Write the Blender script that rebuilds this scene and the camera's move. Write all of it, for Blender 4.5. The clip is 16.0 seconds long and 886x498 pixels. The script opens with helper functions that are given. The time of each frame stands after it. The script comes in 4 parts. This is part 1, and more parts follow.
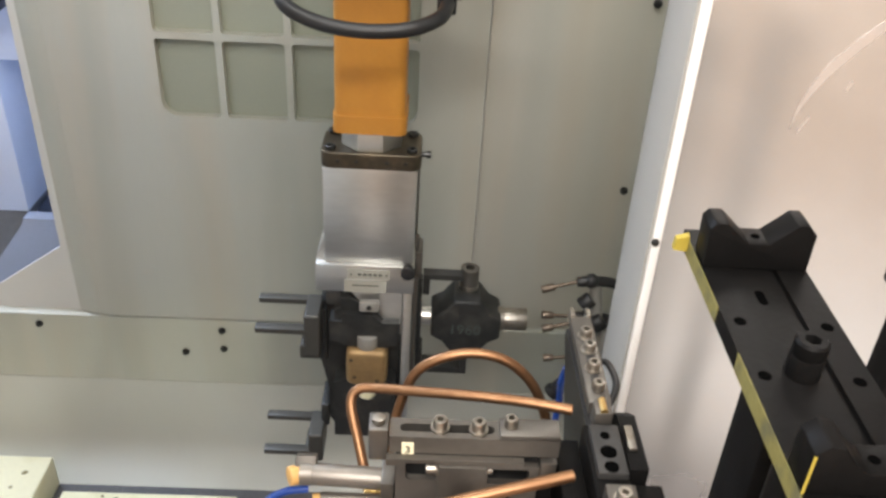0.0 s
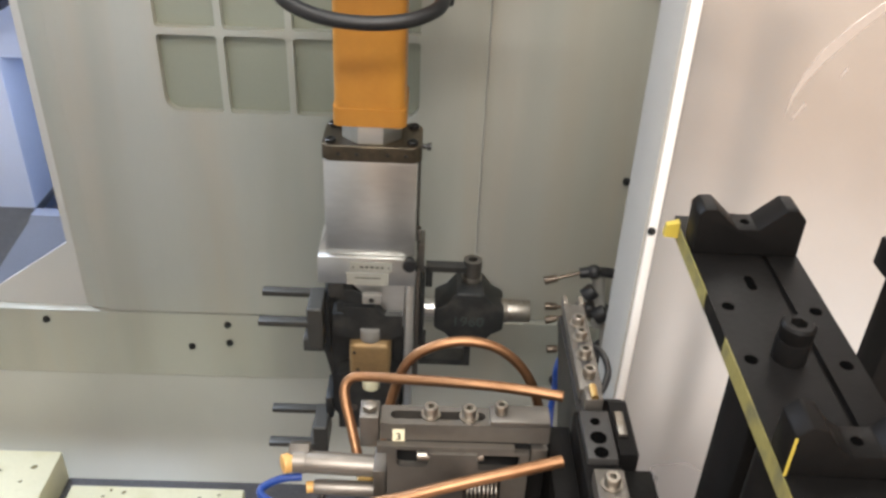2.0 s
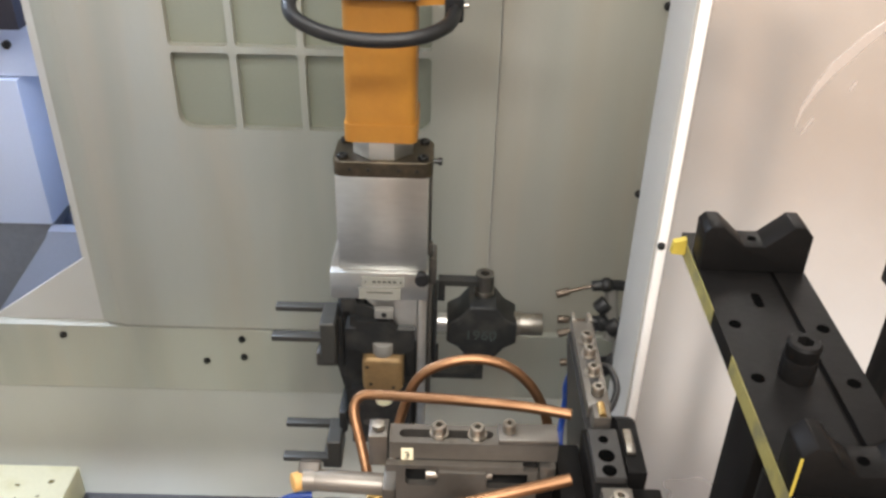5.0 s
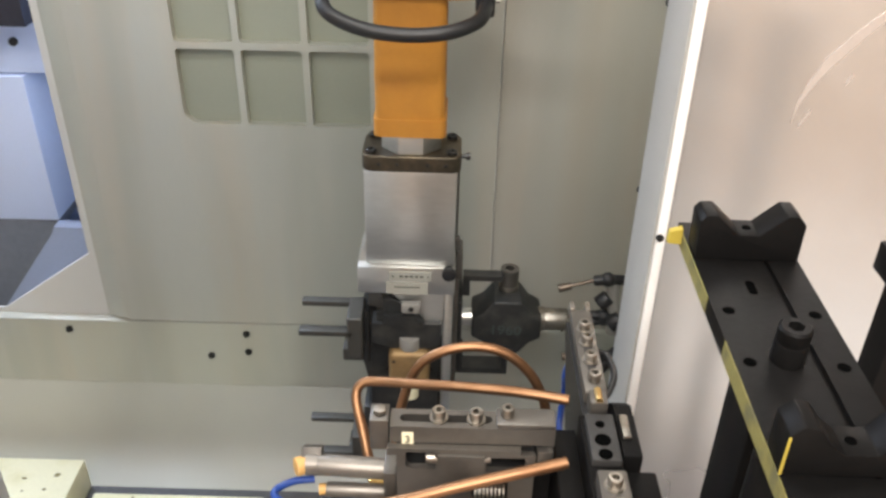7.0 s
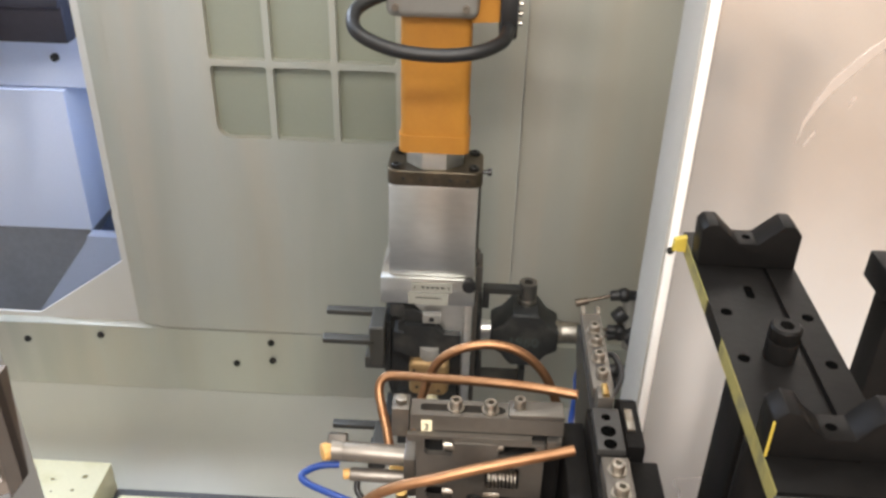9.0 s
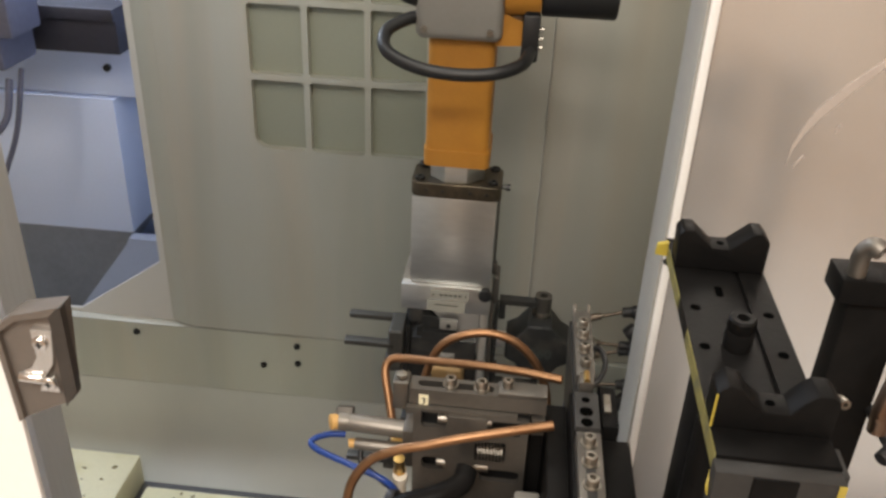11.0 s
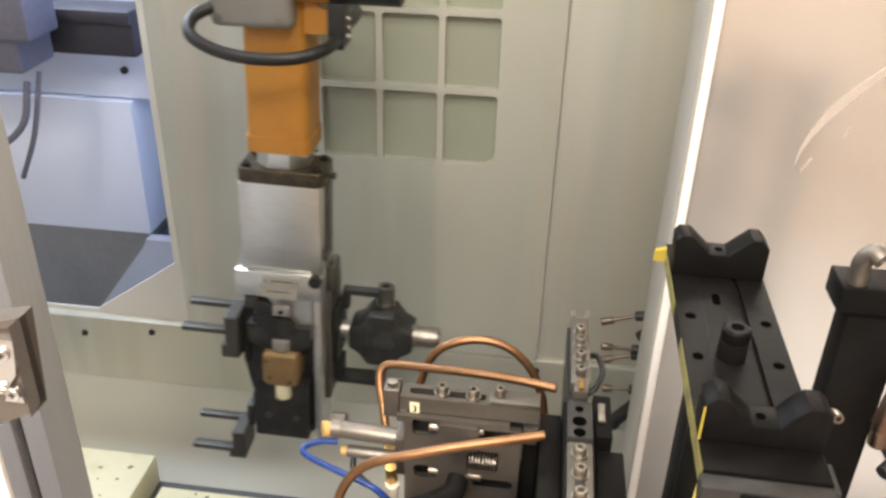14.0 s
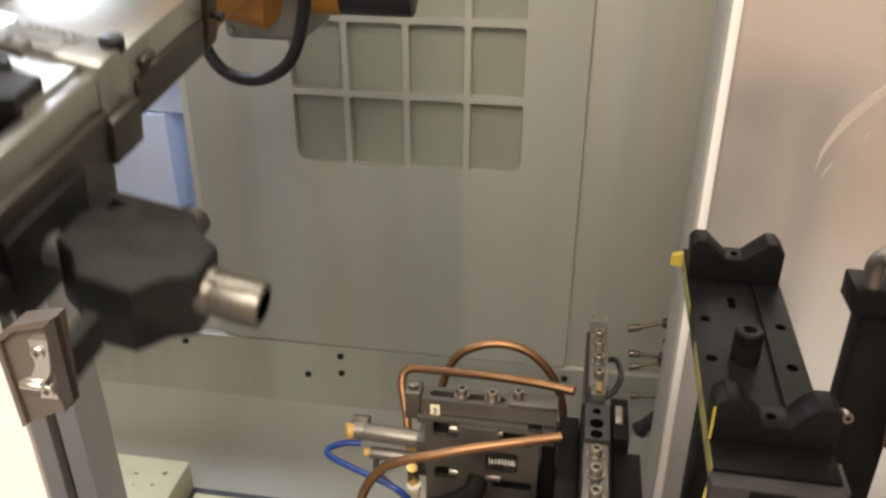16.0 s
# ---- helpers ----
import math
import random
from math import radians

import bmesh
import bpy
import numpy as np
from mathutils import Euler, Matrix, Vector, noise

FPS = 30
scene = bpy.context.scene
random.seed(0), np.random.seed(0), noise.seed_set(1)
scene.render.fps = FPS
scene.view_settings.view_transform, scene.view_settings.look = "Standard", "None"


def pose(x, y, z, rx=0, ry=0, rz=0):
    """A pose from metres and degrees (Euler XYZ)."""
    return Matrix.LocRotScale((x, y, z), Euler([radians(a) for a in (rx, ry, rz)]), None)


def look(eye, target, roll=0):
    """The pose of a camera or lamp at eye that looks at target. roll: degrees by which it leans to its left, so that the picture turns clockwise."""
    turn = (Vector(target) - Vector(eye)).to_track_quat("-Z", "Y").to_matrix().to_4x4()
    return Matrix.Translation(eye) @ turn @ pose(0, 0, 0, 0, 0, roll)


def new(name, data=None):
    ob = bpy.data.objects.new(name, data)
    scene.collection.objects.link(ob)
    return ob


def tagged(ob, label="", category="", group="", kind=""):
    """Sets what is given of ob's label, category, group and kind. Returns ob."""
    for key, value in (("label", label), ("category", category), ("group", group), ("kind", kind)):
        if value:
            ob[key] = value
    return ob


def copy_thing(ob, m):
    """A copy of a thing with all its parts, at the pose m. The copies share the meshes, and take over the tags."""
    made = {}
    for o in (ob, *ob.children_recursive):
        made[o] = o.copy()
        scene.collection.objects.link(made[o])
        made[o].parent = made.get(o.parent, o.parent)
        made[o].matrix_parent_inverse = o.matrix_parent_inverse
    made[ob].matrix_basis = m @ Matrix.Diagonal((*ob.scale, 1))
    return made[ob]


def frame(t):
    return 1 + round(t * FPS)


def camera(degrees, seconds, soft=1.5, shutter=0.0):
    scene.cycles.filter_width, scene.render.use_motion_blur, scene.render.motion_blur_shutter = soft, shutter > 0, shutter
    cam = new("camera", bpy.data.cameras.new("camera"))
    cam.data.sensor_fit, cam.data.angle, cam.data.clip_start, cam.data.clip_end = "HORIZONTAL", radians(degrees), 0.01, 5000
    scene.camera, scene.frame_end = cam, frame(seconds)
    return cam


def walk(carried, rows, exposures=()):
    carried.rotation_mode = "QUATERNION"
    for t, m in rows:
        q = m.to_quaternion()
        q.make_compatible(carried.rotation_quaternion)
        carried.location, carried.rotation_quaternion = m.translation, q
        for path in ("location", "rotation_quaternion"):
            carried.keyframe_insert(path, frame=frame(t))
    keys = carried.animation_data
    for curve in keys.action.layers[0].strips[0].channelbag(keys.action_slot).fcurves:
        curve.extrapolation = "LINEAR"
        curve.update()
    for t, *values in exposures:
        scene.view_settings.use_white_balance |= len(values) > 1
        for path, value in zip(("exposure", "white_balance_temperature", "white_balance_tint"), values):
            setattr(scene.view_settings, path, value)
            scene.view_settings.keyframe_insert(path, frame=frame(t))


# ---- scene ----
cam = camera(55.0, 16.0, 2.8, 0.5)
PATH = [
    (0, (0.012, 0.092, 1.653), (0.066, 1.786, 0.591), 3.3),
    (0.5, (0.017, 0.094, 1.65), (0.063, 1.777, 0.571), 2.8),
    (1, (0.022, 0.092, 1.649), (0.063, 1.77, 0.562), 2.8),
    (1.5, (0.029, 0.089, 1.651), (0.071, 1.773, 0.573), 2.7),
    (2, (0.027, 0.087, 1.651), (0.058, 1.774, 0.578), 2.4),
    (2.5, (0.022, 0.084, 1.653), (0.023, 1.778, 0.59), 2.2),
    (3, (0.025, 0.083, 1.653), (0.017, 1.783, 0.598), 2.2),
    (3.5, (0.029, 0.085, 1.653), (0.012, 1.786, 0.601), 1.5),
    (4, (0.03, 0.089, 1.657), (0.026, 1.791, 0.607), 1.5),
    (6.5, (0.036, 0.077, 1.659), (0.025, 1.775, 0.602), 1.1),
    (7, (0.036, 0.072, 1.659), (0.021, 1.771, 0.603), 1.2),
    (7.5, (0.032, 0.066, 1.662), (0.018, 1.767, 0.611), 1.2),
    (8, (0.028, 0.066, 1.662), (0.018, 1.768, 0.613), 1.1),
    (10.5, (0.066, -0.063, 1.696), (-0.109, 1.68, 0.731), 1.9),
    (11, (0.071, -0.06, 1.692), (-0.079, 1.683, 0.723), 2.4),
    (11.5, (0.078, -0.053, 1.692), (-0.082, 1.687, 0.719), 2.1),
    (12, (0.086, -0.044, 1.693), (-0.093, 1.698, 0.726), 1.8),
    (12.5, (0.09, -0.046, 1.694), (-0.097, 1.693, 0.725), 1.6),
    (13, (0.094, -0.047, 1.693), (-0.096, 1.694, 0.726), 1.7),
    (13.5, (0.096, -0.045, 1.693), (-0.101, 1.693, 0.723), 1.8),
    (14, (0.098, -0.045, 1.692), (-0.109, 1.691, 0.722), 1.6),
    (14.5, (0.095, -0.05, 1.69), (-0.13, 1.683, 0.717), 1.2),
    (15, (0.101, -0.052, 1.69), (-0.167, 1.673, 0.714), 0.5),
    (15.5, (0.109, -0.057, 1.694), (-0.176, 1.674, 0.734), 0.1),
    (16, (0.112, -0.061, 1.698), (-0.172, 1.675, 0.747), 0.1),
]
EXPOSURES = [(0.0, -0.07, 6340, 10), (8.2, -0.07, 6340, 10), (9.6, 0.0, 6490, 10), (10.3, -0.35, 6640, 10), (10.5, -0.72, 6770, 10), (11.5, -0.75, 6770, 10), (11.8, -0.5, 6740, 10),
             (12.0, -0.08, 6740, 10), (12.2, -0.04, 6770, 10), (14.2, -0.04, 6790, 10), (14.4, -0.33, 6890, 10), (14.6, -0.72, 7010, 10), (16.0, -0.68, 7070, 10)]
walk(cam, [(t, look(eye, target, roll)) for t, eye, target, roll in PATH], EXPOSURES)

# ---------- world and light ----------
world = bpy.data.worlds.new("hall_world")
scene.world = world
world.use_nodes = True
world.node_tree.nodes["Background"].inputs[0].default_value = (0.9, 0.93, 1.0, 1)
world.node_tree.nodes["Background"].inputs[1].default_value = 0.12


def area_lamp(name, m, sx, sy, watts, colour):
    data = bpy.data.lights.new(name, "AREA")
    data.shape, data.size, data.size_y, data.energy, data.color = "RECTANGLE", sx, sy, watts, colour
    ob = new(name, data)
    ob.matrix_world = m
    return ob


# none of these sources is in view; their places are assumed
area_lamp("assumed_work_light", look((0.0, 0.95, 2.36), (-0.15, 1.5, 0.0)), 1.4, 0.2, 15.0, (1.0, 0.97, 0.90))
area_lamp("hall_light", look((-0.6, -1.9, 3.2), (-0.1, 1.0, 0.8)), 1.8, 0.5, 88, (1.0, 0.94, 0.87))
# added fill: brightens hall wall and floor for the satin panel to reflect
area_lamp("hall_fill_light", look((0.0, -1.5, 3.9), (0.0, -1.6, 0.0)), 3.0, 0.6, 210, (1.0, 0.95, 0.88))
area_lamp("neighbour_light", look((-1.45, 2.03, 2.3), (-1.4, 2.12, 0.4)), 0.9, 0.2, 72, (0.72, 0.82, 1.0))


# ---------- materials ----------
def material(name, base, rough=0.5, metal=0.0, grain=60.0, vary=0.10, bump=0.0, stain_sheen=0.0, stain_sheen_colour=(0.2, 0.15, 0.08), stain_sheen_scale=3.0,
             stretch=(1, 1, 1), emit=0.0, spec=0.5, second=None):
    mat = bpy.data.materials.new(name)
    mat.use_nodes = True
    nt = mat.node_tree
    n, l = nt.nodes, nt.links
    b = n["Principled BSDF"]
    tc = n.new("ShaderNodeTexCoord")
    mp = n.new("ShaderNodeMapping")
    mp.inputs["Scale"].default_value = stretch
    l.new(tc.outputs["Object"], mp.inputs[0])
    fine = n.new("ShaderNodeTexNoise")
    fine.inputs["Scale"].default_value, fine.inputs["Detail"].default_value = grain, 6
    l.new(mp.outputs[0], fine.inputs["Vector"])
    broad = n.new("ShaderNodeTexNoise")
    broad.inputs["Scale"].default_value, broad.inputs["Detail"].default_value = stain_sheen_scale, 5
    l.new(mp.outputs[0], broad.inputs["Vector"])
    dark = [c * (1 - vary) for c in base]
    light = [min(1, c * (1 + vary)) for c in base]
    mix = n.new("ShaderNodeMix")
    mix.data_type = "RGBA"
    mix.inputs["A"].default_value, mix.inputs["B"].default_value = (*dark, 1), (*light, 1)
    l.new(fine.outputs["Fac"], mix.inputs["Factor"])
    out = mix.outputs["Result"]
    ramp = n.new("ShaderNodeMapRange")
    ramp.inputs["From Min"].default_value, ramp.inputs["From Max"].default_value = 0.48, 0.72
    ramp.inputs["To Max"].default_value = stain_sheen
    l.new(broad.outputs["Fac"], ramp.inputs["Value"])
    # serves real stains and, on the wall sheets, painted reflections
    if stain_sheen:
        st = n.new("ShaderNodeMix")
        st.data_type = "RGBA"
        st.inputs["B"].default_value = (*stain_sheen_colour, 1)
        l.new(out, st.inputs["A"])
        l.new(ramp.outputs[0], st.inputs["Factor"])
        out = st.outputs["Result"]
    if second:
        wide = n.new("ShaderNodeTexNoise")
        wide.inputs["Scale"].default_value, wide.inputs["Detail"].default_value, wide.inputs["Distortion"].default_value = second[1], 3, 0.6
        l.new(mp.outputs[0], wide.inputs["Vector"])
        rng = n.new("ShaderNodeMapRange")
        rng.interpolation_type = "SMOOTHSTEP"
        rng.inputs["From Min"].default_value, rng.inputs["From Max"].default_value, rng.inputs["To Max"].default_value = 0.42, 0.66, second[2]
        l.new(wide.outputs["Fac"], rng.inputs["Value"])
        sm = n.new("ShaderNodeMix")
        sm.data_type = "RGBA"
        sm.inputs["B"].default_value = (*second[0], 1)
        l.new(out, sm.inputs["A"])
        l.new(rng.outputs[0], sm.inputs["Factor"])
        out = sm.outputs["Result"]
    l.new(out, b.inputs["Base Color"])
    rr = n.new("ShaderNodeMapRange")
    rr.inputs["To Min"].default_value, rr.inputs["To Max"].default_value = max(0.04, rough - 0.09), min(1, rough + 0.09)
    l.new(broad.outputs["Fac"], rr.inputs["Value"])
    l.new(rr.outputs[0], b.inputs["Roughness"])
    b.inputs["Metallic"].default_value = metal
    b.inputs["Specular IOR Level"].default_value = spec
    if bump:
        bp = n.new("ShaderNodeBump")
        bp.inputs["Strength"].default_value, bp.inputs["Distance"].default_value = bump, 0.002
        l.new(fine.outputs["Fac"], bp.inputs["Height"])
        l.new(bp.outputs[0], b.inputs["Normal"])
    if emit:
        b.inputs["Emission Color"].default_value, b.inputs["Emission Strength"].default_value = (*base, 1), emit
    return mat


# the warm vertical streaks paint blurred reflections into the sheet colour
PAINT = material("painted_sheet", (0.49, 0.49, 0.43), 0.33, 0.2, 240, 0.04, 0.05, 0.6, (0.55, 0.455, 0.335), 2.4, (2.6, 1, 0.22), second=((0.39, 0.405, 0.355), 1.7, 0.7))
# PAINT lightened for the light on the right sheet; warm streaks paint its reflections
PAINT_LIT = material("painted_sheet_lit", (0.56, 0.55, 0.485), 0.33, 0.2, 240, 0.04, 0.05, 0.7, (0.58, 0.47, 0.34), 2.0, (2.2, 1, 0.3), second=((0.45, 0.455, 0.40), 1.9, 0.6))
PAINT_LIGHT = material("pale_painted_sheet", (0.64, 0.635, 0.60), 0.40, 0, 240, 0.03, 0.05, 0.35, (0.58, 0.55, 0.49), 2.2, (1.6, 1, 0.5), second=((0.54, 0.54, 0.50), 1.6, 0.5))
SMEAR = material("wipe_smear", (0.76, 0.72, 0.69), 0.32, 0.55, 90, 0.06)
# darker grey than the sheets on either side of the trim
TRIM_GREY = material("grey_trim", (0.36, 0.35, 0.325), 0.4, 0, 240, 0.04, 0.05, 0.3, (0.30, 0.29, 0.26), 5)
PAINT_PAN = material("whitish_pan_paint", (0.53, 0.53, 0.48), 0.34, 0, 240, 0.03, 0.05, 0.3, (0.66, 0.66, 0.58), 2.2, (1.4, 1, 0.8))
PAINT_CELL = material("painted_recess", (0.30, 0.315, 0.25), 0.4, 0, 240, 0.05, 0.05, 0.2, (0.34, 0.34, 0.25), 4)
PAINT_WHITE = material("white_paint", (0.87, 0.87, 0.86), 0.35, 0, 200, 0.03, 0.04, 0.15, (0.6, 0.54, 0.45), 4)
# tan and grey patches paint smeared hall reflections into the panel colour
PANEL_STEEL = material("satin_panel", (0.79, 0.795, 0.80), 0.25, 0.72, 300, 0.03, 0.015, 0.18, (0.80, 0.70, 0.62), 3.4, (1, 1, 0.8), second=((0.66, 0.63, 0.60), 3.0, 0.55))
BLUE_PAINT = material("pale_blue_paint", (0.62, 0.68, 0.82), 0.45, 0, 150, 0.05, 0.04, 0.15, (0.5, 0.55, 0.66), 3)
BLUE_SHADE = material("shaded_blue_paint", (0.40, 0.44, 0.54), 0.5, 0, 150, 0.06, 0.04, 0.3, (0.32, 0.36, 0.45), 4)
DARK_BEAM = material("dark_beam", (0.03, 0.028, 0.035), 0.5, 0.2, 60, 0.3, 0.1)
MACHINE_GREY = material("machine_grey", (0.12, 0.12, 0.16), 0.5, 0.1, 60, 0.2)
ALU = material("aluminium", (0.70, 0.70, 0.71), 0.40, 0.15, 180, 0.08, 0.05, 0.2, (0.45, 0.42, 0.39), 9, (1, 1, 0.06))
BRUSHED = material("brushed_steel", (0.64, 0.64, 0.615), 0.35, 0.92, 90, 0.12, 0.06, 0.55, (0.40, 0.41, 0.40), 9, (0.35, 1, 1))
STEEL = material("tool_steel", (0.15, 0.139, 0.125), 0.46, 0.85, 160, 0.12, 0.06, 0.25, (0.18, 0.16, 0.14), 25)
STEEL_BRIGHT = material("bright_screw_steel", (0.34, 0.315, 0.28), 0.40, 1.0, 300, 0.2, 0.08, 0.5, (0.2, 0.17, 0.13), 120)
CYLINDER_STEEL = material("ground_cylinder_steel", (0.25, 0.23, 0.205), 0.5, 0.9, 160, 0.10, 0.05, 0.3, (0.19, 0.17, 0.15), 30)
STEEL_DARK = material("dark_screw_steel", (0.04, 0.04, 0.04), 0.35, 0.7, 300, 0.2)
BLACK_OXIDE = material("black_oxide", (0.0072, 0.0069, 0.0068), 0.42, 0.0, 200, 0.25, 0.08, 0.45, (0.015, 0.014, 0.0135), 18, spec=0.06)
BLACK_SATIN = material("satin_black_steel", (0.032, 0.031, 0.030), 0.5, 0.0, 200, 0.2, 0.08, 0.4, (0.05, 0.048, 0.045), 18, spec=0.3)
KEEPER = material("worn_bracket_steel", (0.20, 0.175, 0.155), 0.45, 0.5, 160, 0.15, 0.06, 0.4, (0.13, 0.115, 0.10), 40)
KEEPER_DARK = material("dark_bracket_steel", (0.07, 0.062, 0.056), 0.42, 0.5, 160, 0.15, 0.06, 0.3, (0.10, 0.09, 0.08), 50)
BLACK_RUBBER = material("black_rubber", (0.012, 0.012, 0.013), 0.45, 0, 300, 0.2, 0.05)
GRIP_BLACK = material("gripper_black", (0.024, 0.025, 0.025), 0.5, 0.3, 120, 0.3, 0.12, 0.5, (0.075, 0.07, 0.062), 26)
GRIP_GREY = material("gripper_grey", (0.06, 0.058, 0.052), 0.5, 0.3, 150, 0.15, 0.05)
YELLOW = material("robot_yellow", (0.43, 0.19, 0.026), 0.45, 0, 140, 0.07, 0.05, 0.28, (0.30, 0.11, 0.015), 14)
ROBOT_GREY = material("robot_grey", (0.26, 0.25, 0.23), 0.5, 0.2, 140, 0.06, 0.04, 0.2, (0.2, 0.19, 0.17), 14)
BRONZE = material("burnished_plate", (0.085, 0.07, 0.05), 0.4, 0.8, 120, 0.2, 0.06, 0.5, (0.22, 0.17, 0.11), 30)
COPPER = material("copper", (0.30, 0.165, 0.088), 0.47, 1.0, 150, 0.14, 0.04, 0.6, (0.20, 0.10, 0.05), 40)
COPPER_DARK = material("dull_copper", (0.24, 0.17, 0.13), 0.35, 1.0, 150, 0.12, 0.04, 0.45, (0.16, 0.10, 0.07), 40)
NOZZLE = material("tarnished_nozzle", (0.17, 0.135, 0.105), 0.45, 0.9, 150, 0.15, 0.04, 0.4, (0.10, 0.085, 0.07), 40)
BRASS = material("brass", (0.50, 0.33, 0.12), 0.3, 1.0, 150, 0.12, 0.04, 0.3, (0.4, 0.25, 0.1), 50)
CREAM = material("cream_plastic", (0.78, 0.74, 0.52), 0.6, 0, 90, 0.06, 0.1, 0.35, (0.55, 0.5, 0.2), 14)
LABEL = material("label_paper", (0.80, 0.74, 0.52), 0.6, 0, 200, 0.05)
LABEL_WHITE = material("plate_white", (0.34, 0.335, 0.29), 0.5, 0, 200, 0.06, 0, 0.4, (0.36, 0.35, 0.3), 60)
CHROME = material("chrome", (0.80, 0.79, 0.77), 0.22, 0.9, 300, 0.06, 0.04, 0.2, (0.5, 0.48, 0.45), 90)
INK = material("ink", (0.03, 0.028, 0.025), 0.7, 0, 200, 0.1)
CHALK = material("chalk", (0.05, 0.062, 0.058), 0.9, 0, 300, 0.3)
TAPE = material("yellow_tape", (0.22, 0.195, 0.06), 0.65, 0, 200, 0.25, 0.15, 0.9, (0.10, 0.095, 0.055), 55)
TAPE_FRESH = material("fresh_yellow_tape", (0.44, 0.34, 0.05), 0.55, 0, 200, 0.1, 0.1, 0.3, (0.3, 0.25, 0.08), 40)
BLUE_HOSE = material("blue_hose", (0.012, 0.045, 0.22), 0.3, 0, 200, 0.1)
ORANGE_CAP = material("orange_cap", (0.58, 0.34, 0.11), 0.5, 0, 200, 0.08)
NYLON = material("white_nylon", (0.62, 0.57, 0.48), 0.5, 0, 200, 0.06)
WORKPIECE = material("forged_workpiece", (0.30, 0.195, 0.088), 0.5, 0.5, 110, 0.2, 0.3, 0.5, (0.22, 0.15, 0.08), 40)
STONE = material("dark_floor", (0.10, 0.10, 0.11), 0.7, 0, 120, 0.5, 0.3, 0.4, (0.16, 0.16, 0.17), 10)
# grey darkened for the shade below the next-bay cabinet
RECESS_SHADE = material("recess_shade_grey", (0.20, 0.205, 0.22), 0.5, 0, 60, 0.15, 0.05, 0.4, (0.12, 0.125, 0.14), 4)
HALL = material("hall_wall", (0.58, 0.405, 0.265), 0.8, 0, 12, 0.15, 0.1, 0.5, (0.66, 0.52, 0.39), 0.8)
HALL_FLOOR = material("hall_floor", (0.76, 0.77, 0.78), 0.5, 0, 20, 0.15, 0.1)
HOLE = material("hole_shadow", (0.002, 0.002, 0.002), 0.9, spec=0.0)
CHIP = material("metal_chips", (0.27, 0.23, 0.11), 0.5, 0.6, 200, 0.3)


# ---------- mesh helpers ----------
def box(bm, x0, x1, y0, y1, z0, z1, bevel=0.0, seg=2):
    m = Matrix.Translation(((x0 + x1) / 2, (y0 + y1) / 2, (z0 + z1) / 2)) @ Matrix.Diagonal((abs(x1 - x0), abs(y1 - y0), abs(z1 - z0), 1))
    r = bmesh.ops.create_cube(bm, size=1, matrix=m)
    if bevel:
        edges = list({e for v in r["verts"] for e in v.link_edges})
        bmesh.ops.bevel(bm, geom=edges, offset=bevel, segments=seg, affect="EDGES", profile=0.5)
    return bm


def cyl(bm, p, q, r0, r1=None, seg=24, bevel=0.0):
    p, q = Vector(p), Vector(q)
    r1 = r0 if r1 is None else r1
    m = Matrix.Translation((p + q) / 2) @ (q - p).to_track_quat("Z", "Y").to_matrix().to_4x4()
    r = bmesh.ops.create_cone(bm, cap_ends=True, segments=seg, radius1=r0, radius2=r1, depth=(q - p).length, matrix=m)
    if bevel:
        edges = [e for e in {e for v in r["verts"] for e in v.link_edges} if any(len(fc.verts) > 4 for fc in e.link_faces)]
        bmesh.ops.bevel(bm, geom=edges, offset=bevel, segments=2, affect="EDGES", profile=0.5)
    return bm


def prism(bm, poly, axis, a, b):
    """A polygon of (u, v) pushed along an axis from a to b."""
    def at(u, v, w):
        return (w, u, v) if axis == "x" else (u, w, v) if axis == "y" else (u, v, w)
    lo = [bm.verts.new(at(u, v, a)) for u, v in poly]
    hi = [bm.verts.new(at(u, v, b)) for u, v in poly]
    faces = [bm.faces.new(lo), bm.faces.new(hi[::-1])]
    n = len(poly)
    for i in range(n):
        faces.append(bm.faces.new((lo[i], hi[i], hi[(i + 1) % n], lo[(i + 1) % n])))
    bmesh.ops.recalc_face_normals(bm, faces=faces)
    return bm


def rounded(x0, x1, z0, z1, radii, seg=6):
    """Corner order: lower left, lower right, upper right, upper left."""
    pts = []
    for (cx, cz, a0), r in zip(((x0, z0, 180), (x1, z0, 270), (x1, z1, 0), (x0, z1, 90)), radii):
        ox, oz = cx + (r if cx == x0 else -r), cz + (r if cz == z0 else -r)
        for i in range(seg + 1):
            a = radians(a0 + 90 * i / seg)
            pts.append((ox + r * math.cos(a), oz + r * math.sin(a)))
    return pts


def holed(bm, outer, holes, y0, y1):
    """A sheet in x, z with holes through it."""
    edges = []
    for loop in (outer, *holes):
        vs = [bm.verts.new((x, y0, z)) for x, z in loop]
        edges += [bm.edges.new((vs[i], vs[(i + 1) % len(vs)])) for i in range(len(vs))]
    bmesh.ops.triangle_fill(bm, use_beauty=True, use_dissolve=False, edges=edges)
    r = bmesh.ops.extrude_face_region(bm, geom=bm.faces[:])
    bmesh.ops.translate(bm, verts=[v for v in r["geom"] if isinstance(v, bmesh.types.BMVert)], vec=(0, y1 - y0, 0))
    bmesh.ops.recalc_face_normals(bm, faces=bm.faces[:])
    return bm


